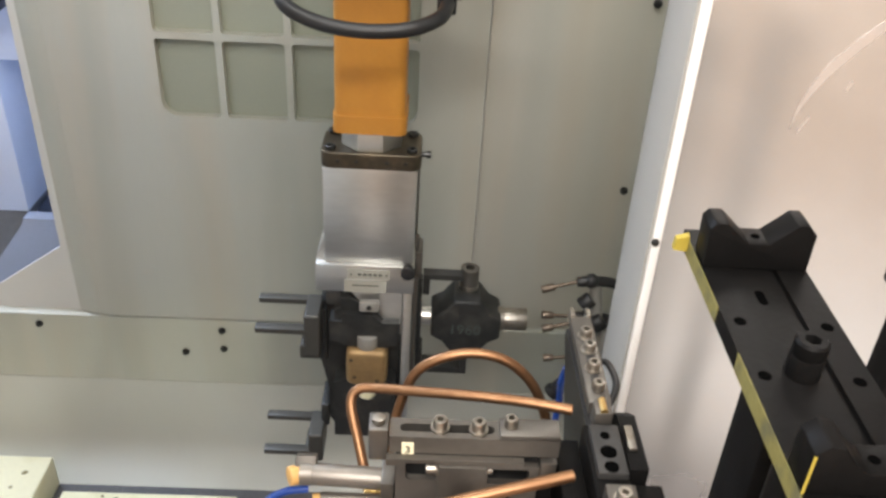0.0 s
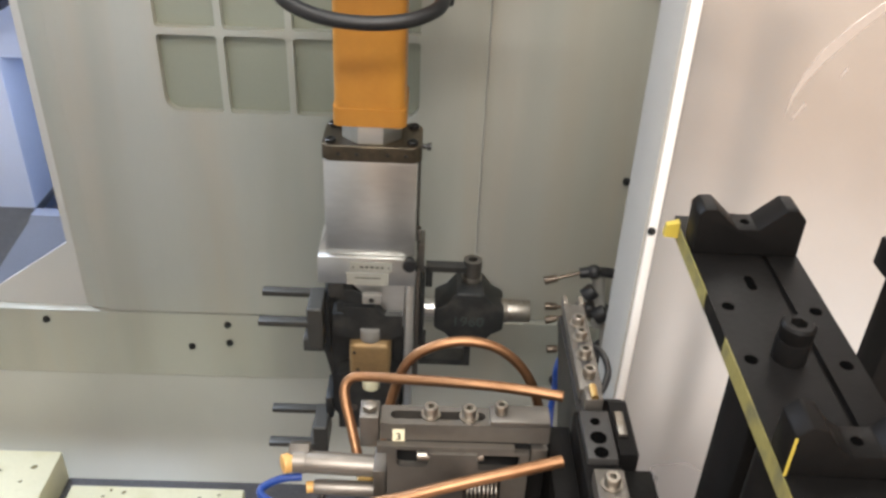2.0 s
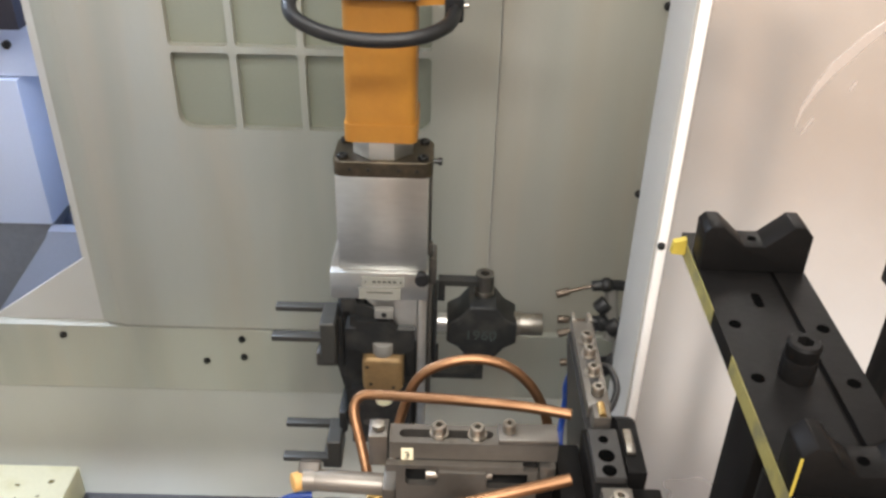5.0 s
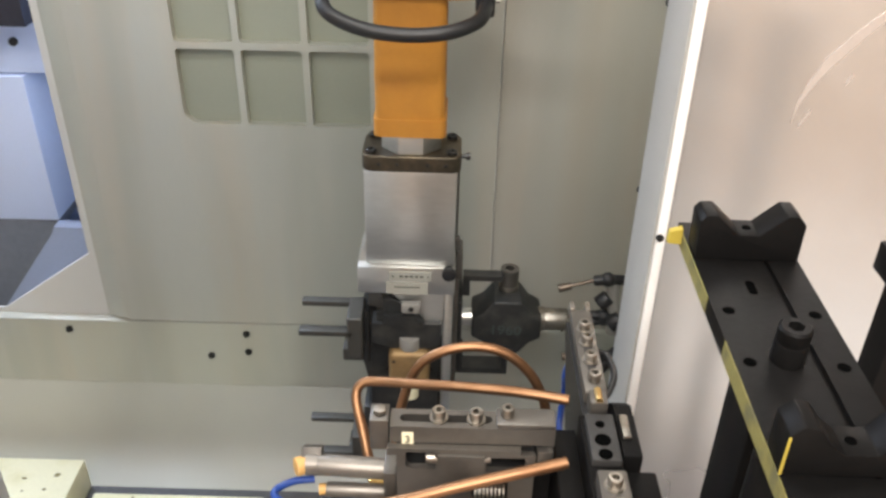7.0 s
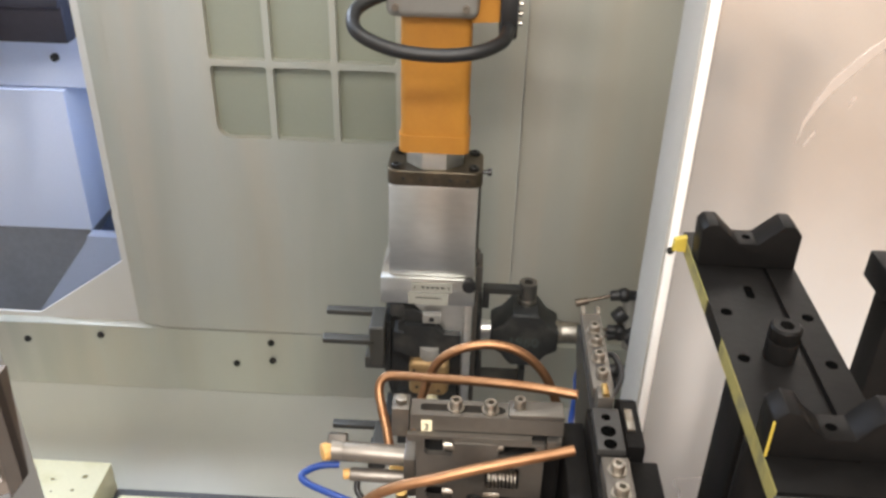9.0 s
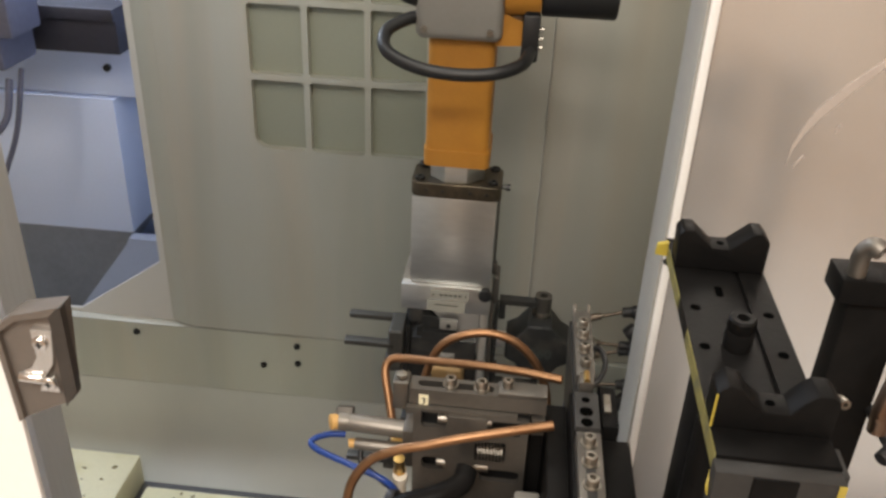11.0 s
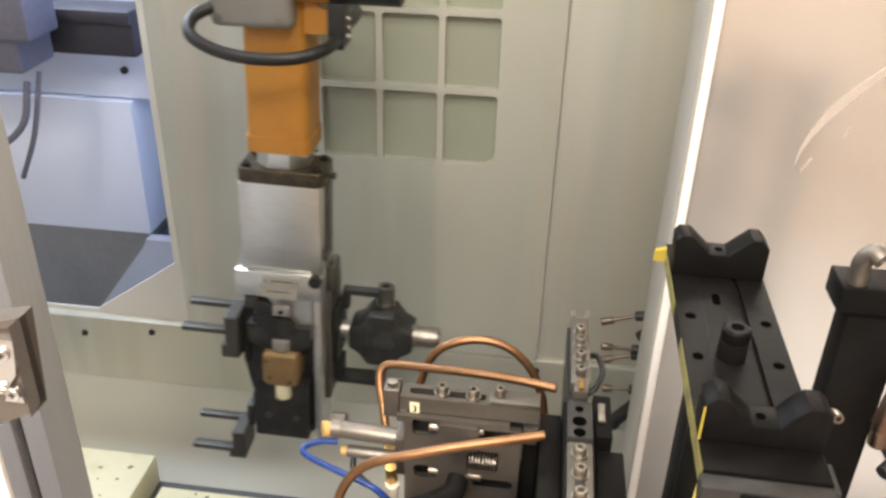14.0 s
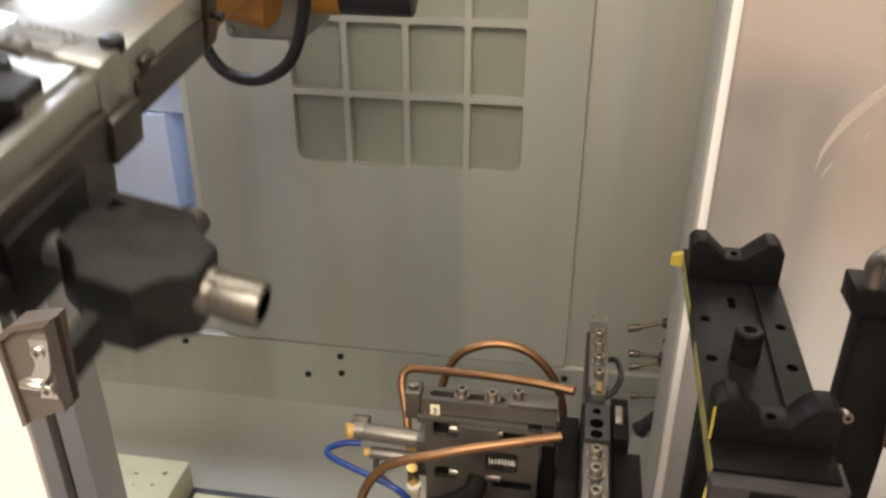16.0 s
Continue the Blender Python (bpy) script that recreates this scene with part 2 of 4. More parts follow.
def smooth_path(pts, steps=8):
    pts = [Vector(p) for p in pts]
    pts = [pts[0] * 2 - pts[1], *pts, pts[-1] * 2 - pts[-2]]
    out = []
    for i in range(1, len(pts) - 2):
        a, b, c, d = pts[i - 1:i + 3]
        for k in range(steps):
            t = k / steps
            out.append(0.5 * (2 * b + (c - a) * t + (2 * a - 5 * b + 4 * c - d) * t * t + (3 * b - a - 3 * c + d) * t ** 3))
    out.append(pts[-2])
    return out


def tube(bm, pts, r, seg=14, steps=8, bore=0.0):
    path = smooth_path(pts, steps)
    up = Vector((0, 0, 1))
    rings = []
    for i, p in enumerate(path):
        d = (path[min(i + 1, len(path) - 1)] - path[max(i - 1, 0)]).normalized()
        side = d.cross(up)
        side = side.normalized() if side.length > 0.05 else Vector((1, 0, 0))
        if rings and side.dot(last) < 0:
            side = -side
        last = side
        v = side.cross(d).normalized()
        rings.append([bm.verts.new(p + r * (math.cos(2 * math.pi * k / seg) * side + math.sin(2 * math.pi * k / seg) * v)) for k in range(seg)])
    for a, b in zip(rings, rings[1:]):
        for k in range(seg):
            bm.faces.new((a[k], a[(k + 1) % seg], b[(k + 1) % seg], b[k]))
    for ring, p, d in ((rings[0], path[0], path[1] - path[0]), (rings[-1], path[-1], path[-2] - path[-1])):
        if bore:
            lip = [bm.verts.new(p + (v.co - p) * bore) for v in ring]
            deep = [bm.verts.new(v.co + d.normalized() * r * 2) for v in lip]
            for k in range(seg):
                j = (k + 1) % seg
                bm.faces.new((ring[k], ring[j], lip[j], lip[k]))
                bm.faces.new((lip[k], lip[j], deep[j], deep[k]))
            bm.faces.new(deep)
        else:
            bm.faces.new(ring)
    bmesh.ops.recalc_face_normals(bm, faces=bm.faces[:])
    return bm


def mesh_of(name, bm, mat, sharp=35):
    me = bpy.data.meshes.new(name)
    bm.normal_update()
    for e in bm.edges:
        if len(e.link_faces) == 2:
            e.smooth = e.calc_face_angle(0) < radians(sharp)
    for fc in bm.faces:
        fc.smooth = True
    bm.to_mesh(me)
    bm.free()
    me.materials.append(mat)
    return me


def part(name, bm, mat, parent, label=""):
    ob = new(name, mesh_of(name, bm, mat))
    ob.parent = parent
    return tagged(ob, label)


def thing(name, label, category, m=None, group="", kind=""):
    ob = new(name)
    ob.empty_display_size = 0.02
    if m:
        ob.matrix_world = m
    return tagged(ob, label, category, group, kind)


def solid(name, bm, mat, label, category="", group="", kind=""):
    return tagged(new(name, mesh_of(name, bm, mat)), label, category, group, kind)


def B():
    return bmesh.new()


def cap_screw(parent, p, r=0.0052, h=0.006, washer=True, name="screw", mat=None, axis=(0, 0, 1)):
    """Socket head screw: a knurled head with a hexagon recess, on a washer."""
    bm = B()
    q = Vector(axis).to_track_quat("Z", "Y").to_matrix().to_4x4()
    seg = 24
    prof = [(r * 0.96, 0), (r, h * 0.1), (r, h * 0.85), (r * 0.86, h)]
    rings = [[bm.verts.new((a * (1 + 0.02 * (k % 2)) * math.cos(2 * math.pi * k / seg), a * (1 + 0.02 * (k % 2)) * math.sin(2 * math.pi * k / seg), z)) for k in range(seg)] for a, z in prof]
    hexa = []
    for k in range(seg):
        t = 2 * math.pi * k / seg
        rr = r * 0.52 * math.cos(math.pi / 6) / math.cos((t % (math.pi / 3)) - math.pi / 6)
        hexa.append((rr * math.cos(t), rr * math.sin(t)))
    rings.append([bm.verts.new((x, y, h)) for x, y in hexa])
    rings.append([bm.verts.new((x, y, h * 0.35)) for x, y in hexa])
    for a, b in zip(rings, rings[1:]):
        for k in range(seg):
            bm.faces.new((a[k], a[(k + 1) % seg], b[(k + 1) % seg], b[k]))
    bm.faces.new(rings[-1])
    if washer:
        cyl(bm, (0, 0, -0.0012), (0, 0, 0.0002), r * 1.35, seg=24)
    bmesh.ops.recalc_face_normals(bm, faces=bm.faces[:])
    bmesh.ops.transform(bm, matrix=Matrix.Translation(p) @ q, verts=bm.verts[:])
    return part(name, bm, mat or STEEL_BRIGHT, parent)


def writing(name, body, size, m, mat, parent=None, label=""):
    cu = bpy.data.curves.new(name, "FONT")
    cu.body, cu.size, cu.extrude, cu.align_x, cu.align_y = body, size, 0.0002, "CENTER", "CENTER"
    tmp = bpy.data.objects.new(name, cu)
    me = bpy.data.meshes.new_from_object(tmp)
    me.name = name
    me.materials.clear()
    me.materials.append(mat)
    bpy.data.objects.remove(tmp)
    ob = new(name, me)
    ob.parent = parent
    ob.matrix_basis = m
    return tagged(ob, label)


# ---------- setting ----------
def build_setting():
    S = "structure"
    # back wall with the cut-away corner of the opening into the next bay
    bm = prism(B(), [(0.50, 0.36), (0.50, 2.4), (-0.82, 2.4), (-0.82, 0.569), (-1.058, 0.404), (-1.9, 0.404), (-1.9, 0.36)], "y", 1.765, 1.772)
    solid("wall_back", bm, PAINT_LIGHT, "grey-green painted sheet metal rear wall of the enclosure", "wall", kind=S)
    # door sheet with the grid of recesses
    xs = [(-0.533, -0.413), (-0.399, -0.274), (-0.260, -0.137), (-0.123, -0.004)]
    zs = [(0.918, 1.083), (1.097, 1.253), (1.267, 1.423), (1.437, 1.60)]
    holes = []
    for j, (z0, z1) in enumerate(zs):
        for i, (x0, x1) in enumerate(xs):
            r = [0.008] * 4
            if j == 0 and i == 0: r[0] = 0.032
            if j == 0 and i == 3: r[1] = 0.032
            if j == 3 and i == 3: r[2] = 0.032
            if j == 3 and i == 0: r[3] = 0.032
            holes.append(rounded(x0, x1, z0, z1, r))
    bm = holed(B(), rounded(-0.748, 0.132, 0.392, 2.34, (0.006,) * 4, 2), holes, 1.744, 1.7635)
    solid("door_1", bm, PAINT, "painted sheet metal inner door with a grid of recessed squares", "door", kind=S)
    bm = prism(B(), [(-0.7485, 1.7445), (-0.768, 1.7475), (-0.786, 1.7535), (-0.803, 1.7635), (-0.7485, 1.7635)], "z", 0.396, 2.34)
    solid("trim_door", bm, PAINT, "soft rolled edge of the inner door sheet", "trim", kind=S)
    solid("window_backing", box(B(), -0.56, 0.02, 1.7637, 1.7645, 0.89, 1.63), PAINT_CELL, "greenish recessed backing behind the door grid", "panel", kind=S)
    solid("wall_back_side", box(B(), 0.136, 0.478, 1.756, 1.7645, 0.393, 2.39, 0.001), PAINT_LIT, "grey-green painted sheet beside the inner door", "wall", kind=S)
    # lower wall: lip, straight part, then a slope to the floor
    prof = [(1.765, 0.392), (1.7455, 0.386), (1.7455, 0.374), (1.748, 0.366), (1.748, 0.187), (1.80, 0.187), (1.80, 0.359), (1.765, 0.359)]
    solid("wall_lower", prism(B(), prof, "x", -1.9, 0.50), PAINT, "pale painted lower wall below the door sill", "wall", kind=S)
    prof = [(1.7465, 0.186), (1.7445, 0.10), (1.7420, 0.03), (1.7370, -0.01), (1.7270, -0.035), (1.7090, -0.058), (1.6850, -0.078), (1.655, -0.1), (1.68, -0.14), (1.80, -0.14), (1.80, 0.186)]
    solid("wall_pan", prism(B(), prof, "x", -1.9, 0.50), PAINT_PAN, "whitish curved drip pan sloping from the lower wall to the bed", "wall", kind=S)
    solid("floor", box(B(), -1.9, 1.7, 0.0, 1.665, -0.16, -0.1), STONE, "dark speckled machine bed floor", "floor", kind=S)
    # right hand return and the satin front panel
    bm = prism(B(), [(0.309, 0.986), (0.478, 1.764), (0.50, 1.764), (0.335, 0.986)], "z", -0.1, 2.4)
    solid("wall_side", bm, PAINT, "painted return wall beside the satin panel", "wall", kind=S)
    solid("wall_right", box(B(), 0.2772, 1.7, 0.90, 0.934, -0.1, 2.4, 0.002), PANEL_STEEL, "satin off-white metal panel with warm smeared reflections", "wall", kind=S)
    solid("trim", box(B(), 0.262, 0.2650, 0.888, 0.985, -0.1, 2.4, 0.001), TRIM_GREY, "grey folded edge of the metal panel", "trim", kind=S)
    solid("trim_edge", box(B(), 0.2653, 0.2768, 0.886, 0.896, -0.1, 2.4, 0.003), PAINT_WHITE, "white edge bead on the metal panel", "trim", kind=S)
    bm = B()
    for pts in ([(0.387, 1.309), (0.3915, 1.330), (0.399, 1.347), (0.412, 1.368), (0.440, 1.402), (0.475, 1.440), (0.470, 1.445), (0.432, 1.409), (0.408, 1.381), (0.396, 1.356), (0.389, 1.334)],
                [(0.396, 1.305), (0.405, 1.322), (0.4035, 1.325), (0.3955, 1.308)], [(0.433, 1.352), (0.438, 1.362), (0.436, 1.364), (0.4325, 1.355)]):
        prism(bm, pts, "y", 0.8992, 0.8998)
    solid("wipe_mark", bm, SMEAR, "pale wipe mark smeared on the metal panel", "smear", kind=S)
    solid("ceiling", box(B(), -1.9, 1.7, 0.62, 1.80, 2.4, 2.44), PAINT, "painted sheet metal roof of the enclosure", "ceiling", kind=S)
    solid("wall_left", box(B(), -1.94, -1.9, 0.3, 3.0, -0.26, 2.4), PAINT, "painted side wall of the enclosure", "wall", kind=S)
    # next bay seen through the opening
    solid("wall_far", box(B(), -2.6, -0.7, 2.75, 2.80, -0.26, 2.4), BLUE_PAINT, "pale blue painted rear wall of the next bay", "wall", kind=S)
    solid("floor_far", box(B(), -2.6, -0.7, 1.801, 2.75, -0.10, -0.06), BLUE_PAINT, "pale blue painted sloping tray of the next bay", "floor", kind=S)
    solid("wall_bay", box(B(), -0.80, -0.76, 1.801, 2.75, -0.06, 2.4), BLUE_PAINT, "pale blue side wall of the next bay", "wall", kind=S)
    # hall behind the camera
    solid("hall_floor", box(B(), -4, 4, -3.55, 0.0, -0.95, -0.9), HALL_FLOOR, "grey concrete hall floor", "floor", kind=S)
    solid("wall_hall", box(B(), -4, 4, -3.6, -3.55, -0.9, 4.0), HALL, "warm beige hall wall", "wall", kind=S)
    solid("wall_hall_side", box(B(), 4, 4.05, -3.55, 1.7, -0.9, 4.0), HALL, "warm beige hall side wall", "wall", kind=S)
    solid("wall_hall_left", box(B(), -4.05, -4, -3.55, 1.7, -0.9, 4.0), HALL, "warm beige hall side wall", "wall", kind=S)
    solid("ceiling_hall", box(B(), -4, 4, -3.55, 0.6, 4.0, 4.05), HALL, "beige hall ceiling", "ceiling", kind=S)


build_setting()


def next_bay():
    t = thing("machine_cabinet", "pale blue sheet metal cabinet overhanging a shaded recess", "machine", pose(-1.6, 2.3, 0))
    part("body", box(B(), -0.9, 0.497, -0.10, 0.4, 0.40, 0.838, 0.004), BLUE_PAINT, t)
    part("top_panel", box(B(), -0.9, 0.60, -0.085, 0.4, 0.843, 1.6, 0.004), BLUE_PAINT, t)
    part("bolt", cyl(B(), (0.49, -0.095, 0.93), (0.49, -0.084, 0.93), 0.011, seg=12), STEEL_DARK, t)
    part("leg", box(B(), -0.9, -0.8, 0.2, 0.4, -0.06, 0.40), BLUE_PAINT, t)
    # added panel: its dark grey stands in for shade under the cabinet
    part("recess_shade_panel", prism(B(), [(-0.9, -0.055), (-0.9, 0.398), (0.488, 0.398), (0.478, 0.372), (0.155, -0.055)], "y", -0.09, 0.18), RECESS_SHADE, t, "dark grey panel painted as shade under the cabinet")
    # added fill for the strip beside the recess; duller blue paints its shade
    part("strip_fill", prism(B(), [(0.492, 0.396), (0.60, 0.396), (0.60, -0.055), (0.158, -0.055), (0.482, 0.372)], "y", -0.13, -0.0905), BLUE_SHADE, t)
    b = thing("beam", "dark steel linear beam with a worn face", "beam", pose(-1.6, 2.13, 1.072))
    part("rail", box(B(), -0.9, 0.60, -0.05, 0.06, -0.062, 0.062, 0.004), DARK_BEAM, b)
    part("flange", box(B(), -0.9, 0.60, -0.065, -0.051, 0.03, 0.062, 0.002), DARK_BEAM, b)
    h = thing("spindle_head", "grey-violet machine head with a hanging cable", "machine head", pose(-1.205, 1.98, 1.20))
    part("housing", box(B(), -0.42, 0.0, -0.10, 0.06, -0.19, 0.3, 0.012), MACHINE_GREY, h)
    part("cover", box(B(), -0.42, 0.05, -0.12, 0.02, -0.10, 0.05, 0.01), MACHINE_GREY, h)
    part("cable", tube(B(), [(-0.02, -0.06, -0.22), (-0.04, -0.09, -0.33), (-0.14, -0.10, -0.40), (-0.30, -0.08, -0.42)], 0.009), MACHINE_GREY, h)
    part("cable", tube(B(), [(0.0, -0.03, -0.20), (-0.03, -0.06, -0.36), (-0.10, -0.05, -0.50)], 0.007), MACHINE_GREY, h)


next_bay()


def wall_bolts():
    spots = [(-0.904, 1.748, 0.355), (-1.10, 1.748, 0.332), (-0.463, 1.748, 0.354), (-0.558, 1.748, 0.284), (-0.463, 1.748, 0.298), (-1.28, 1.748, 0.332),
             (0.135, 1.748, 0.354), (0.455, 1.747, 0.786), (0.455, 1.747, 1.198), (0.2695, 0.886, 1.175)]
    first = None
    for x, y, z in spots:
        if first is None:
            first = thing("wall_bolt", "dark hexagon bolt head on the painted sheet", "bolt", pose(x, y, z), "bolts on the sheet walls")
            part("head", cyl(B(), (0, -0.008, 0), (0, 0, 0), 0.0070, seg=6, bevel=0.001), STEEL_DARK, first)
            part("washer", cyl(B(), (0, -0.002, 0), (0, 0.001, 0), 0.0090, seg=20), STEEL_DARK, first)
        else:
            m = pose(x, y, z) @ Matrix.Diagonal((0.5, 0.5, 0.5, 1)) if y < 1 else pose(x, y, z)
            copy_thing(first, m)


wall_bolts()


# ---------- coolant nozzles on the return wall ----------
def nozzles():
    for a, b, c in [((0.2545, 1.47, 0.704), (0.322, 1.47, 0.7255), (0.350, 1.47, 0.729)),
                    ((0.262, 1.47, 0.643), (0.325, 1.47, 0.642), (0.352, 1.47, 0.641)),
                    ((0.2656, 1.47, 0.607), (0.325, 1.47, 0.626), (0.352, 1.47, 0.633)),
                    ((0.2767, 1.47, 0.5325), (0.332, 1.47, 0.537), (0.352, 1.47, 0.5375))]:
        t = thing("coolant_nozzle", "tarnished coolant nozzle on a black jointed hose", "nozzle", group="coolant nozzles")
        a, b, c = Vector(a), Vector(b), Vector(c)
        part("tip", cyl(cyl(B(), a, a.lerp(b, 0.38), 0.0085, 0.0075, 14, 0.001), a.lerp(b, 0.38), b, 0.0038, 0.0038, 12), NOZZLE, t, "tarnished metal tip")
        part("ferrule", cyl(B(), b, c, 0.0105, 0.0115, 14, 0.002), BLACK_RUBBER, t)
        part("joint", bmesh_ball(c, 0.0155), BLACK_RUBBER, t)
        part("elbow", tube(B(), [c, c.lerp(Vector((0.418, 1.485, c.z - 0.012)), 0.5), (0.418, 1.485, c.z - 0.02)], 0.0105), BLACK_RUBBER, t)
    m = thing("coolant_manifold", "jointed coolant hose with black nuts along the return wall", "hose")
    part("hose", tube(B(), [(0.372, 1.47, 0.60), (0.372, 1.47, 0.64), (0.366, 1.475, 0.68), (0.362, 1.478, 0.72)], 0.013), ROBOT_GREY, m, "grey hose sleeve")
    for p, q, r in (((0.337, 1.465, 0.672), (0.356, 1.468, 0.690), 0.016), ((0.362, 1.46, 0.628), (0.384, 1.46, 0.645), 0.019), ((0.378, 1.46, 0.520), (0.395, 1.462, 0.540), 0.017)):
        part("nut", cyl(B(), p, q, r, r, 10, 0.003), BLACK_RUBBER, m)
    part("bracket", box(B(), 0.384, 0.413, 1.455, 1.49, 0.54, 0.62, 0.003), ROBOT_GREY, m)
    part("lower_hose", tube(B(), [(0.307, 1.47, 0.440), (0.330, 1.47, 0.470), (0.354, 1.47, 0.500), (0.385, 1.475, 0.535), (0.415, 1.48, 0.56)], 0.0155), BLACK_RUBBER, m, "black rubber hose end")
    part("collar", cyl(B(), (0.303, 1.47, 0.436), (0.312, 1.47, 0.447), 0.019, 0.019, 16, 0.002), BLACK_RUBBER, m)


def bmesh_ball(p, r):
    bm = B()
    bmesh.ops.create_icosphere(bm, subdivisions=2, radius=r, matrix=Matrix.Translation(p))
    return bm


nozzles()


# ---------- cream blocks on the bed ----------
def chips(parent, spots):
    for x, y, z, s in spots:
        bm = B()
        bmesh.ops.create_icosphere(bm, subdivisions=1, radius=s, matrix=Matrix.Translation((x, y, z)) @ Matrix.Diagonal((1.3, 0.8, 0.35, 1)))
        for v in bm.verts:
            v.co += Vector((random.uniform(-1, 1), random.uniform(-1, 1), random.uniform(-0.4, 0.4))) * s * 0.35
        part("chip", bm, CHIP, parent)


def blocks():
    random.seed(4)
    t = thing("cream_block", "cream plastic block dusted with metal chips", "block", pose(-1.10, 1.50, -0.1), "blocks on the bed")
    part("body", box(B(), -0.22, 0.197, -0.10, 0.155, 0, 0.10, 0.006), CREAM, t)
    chips(t, [(random.uniform(-0.10, 0.17), random.uniform(-0.05, 0.13), 0.1015, random.uniform(0.003, 0.006)) for _ in range(12)])
    t = thing("cream_block", "lower cream plastic block littered with chips", "block", pose(-0.62, 1.40, -0.1), "blocks on the bed")
    part("body", box(B(), -0.235, 0.20, -0.20, 0.172, 0, 0.07, 0.006), CREAM, t)
    chips(t, [(random.uniform(-0.17, 0.18), random.uniform(0.0, 0.16), 0.0715, random.uniform(0.003, 0.007)) for _ in range(22)])


blocks()


# ---------- column, door leaf and latch keeper ----------
def door_post():
    """A grooved column inside the cell; nearer, a bright leaf that carries the latch keeper."""
    t = thing("column", "anodised aluminium column with grooved front face", "column", pose(-0.711, 1.0, 0))
    prof = [(0.0, 0.002), (0.0, 0.078), (-0.28, 0.078), (-0.28, 0.0), (-0.068, 0.0), (-0.068, 0.022), (-0.046, 0.022), (-0.046, 0.0), (-0.010, 0.0), (-0.007, -0.005), (-0.002, -0.005)]
    part("profile", prism(B(), prof, "z", -0.1, 2.4), ALU, t)
    # dark grey strip along the bottom of the groove
    part("groove_strip", box(B(), -0.064, -0.050, 0.017, 0.0218, -0.1, 2.4), GRIP_GREY, t, "dark grey strip in the groove")
    w = thing("door_leaf", "white door leaf in bright light beside the latch", "door", pose(-0.184, 0.275, 0))
    part("sheet", box(B(), -0.9, 0.0, 0.0, 0.004, -0.1, 2.4, 0.001), PAINT_WHITE, w)
    part("stiffener", box(B(), -0.9, -0.03, 0.0042, 0.03, -0.1, 1.35, 0.002), PAINT_WHITE, w)
    k = thing("latch_keeper", "angled steel latch keeper with chrome clip", "latch", pose(-0.155, 0.272, 1.42))
    part("backplate", prism(B(), [(-0.0269, 0.0222), (-0.0123, 0.0341), (0.0110, 0.0390), (0.0062, -0.0204), (-0.0243, -0.0361)], "y", -0.002, 0.0075), KEEPER, k)
    part("mount_tab", box(B(), -0.029, -0.004, 0.0076, 0.0110, -0.018, 0.018, 0.0006), KEEPER, k)
    part("side_flange", prism(B(), [(0.0065, 0.0352), (0.0135, 0.0410), (0.0130, -0.0103), (0.0057, -0.0206)], "y", -0.007, -0.0022), KEEPER_DARK, k, "dark side flange")
    part("top_flange", prism(B(), [(-0.0123, 0.0341), (-0.0111, 0.0308), (0.0062, 0.0347), (0.0125, 0.0410)], "y", -0.007, -0.0022), KEEPER, k)
    part("left_flange", prism(B(), [(-0.0269, 0.0222), (-0.0125, 0.0338), (-0.0115, 0.0308), (-0.0236, 0.0207), (-0.0212, -0.0340), (-0.0243, -0.0361)], "y", -0.005, -0.0022), KEEPER, k)
    bm = prism(B(), [(-0.0062, 0.0250), (0.0047, 0.0251), (0.0030, 0.0110), (0.0016, 0.0040), (-0.0040, -0.0040), (-0.0061, -0.0070), (-0.0150, -0.0066), (-0.0150, -0.0016), (-0.0100, 0.0010), (-0.0060, 0.0080)], "y", -0.0048, -0.0024)
    prism(bm, [(-0.0055, -0.0068), (0.0008, -0.0030), (0.0022, -0.0139), (-0.0084, -0.0138)], "y", -0.0045, -0.0024)
    cyl(bm, (-0.0168, -0.0052, -0.0046), (-0.0050, -0.0052, -0.0050), 0.0031, seg=18, bevel=0.0006)
    part("clip", bm, CHROME, k, "polished chrome spring clip")
    for sx, z in ((-0.0022, 0.0170), (-0.0021, -0.0078)):
        s = part("screw", cyl(B(), (sx, -0.0068, z), (sx, -0.0049, z), 0.0036, 0.0043, 20, 0.0005), CHROME, k)
        bm2 = box(B(), sx - 0.0019, sx + 0.0019, -0.0071, -0.0066, z - 0.0004, z + 0.0004)
        part("slot", box(bm2, sx - 0.0004, sx + 0.0004, -0.00715, -0.0066, z - 0.0019, z + 0.0019), STEEL_DARK, s)


door_post()


# ---------- V block rack ----------
V_REAR = [(-0.0385, 0), (0.0385, 0), (0.0385, 0.031), (0.0315, 0.0385), (0.0235, 0.0385), (0.0055, 0.0215), (-0.0095, 0.0215), (-0.0265, 0.037), (-0.0355, 0.037), (-0.0395, 0.032)]
V_FRONT = [(-0.0395, 0), (0.0395, 0), (0.0395, 0.029), (0.0345, 0.033), (0.0245, 0.033), (0.0175, 0.0265), (0.0100, 0.0160), (-0.0075, 0.0155), (-0.0165, 0.0225), (-0.0240, 0.0325), (-0.0325, 0.0344), (-0.0395, 0.0275)]


def v_block(parent, profile, y0, y1, z):
    bm = prism(B(), [(u, z + v) for u, v in profile], "y", y0, y1)
    bmesh.ops.bevel(bm, geom=bm.edges[:], offset=0.0010, segments=2, affect="EDGES", profile=0.5)
    b = part("v_block", bm, BLACK_OXIDE, parent, "black oxide steel V block")
    low = min(v for u, v in profile if v > 0.01 and abs(u) < 0.011)
    part("hole", cyl(B(), (-0.001, (y0 + y1) / 2, z + low - 0.001), (-0.001, (y0 + y1) / 2, z + low + 0.0004), 0.0034, seg=18), HOLE, b)


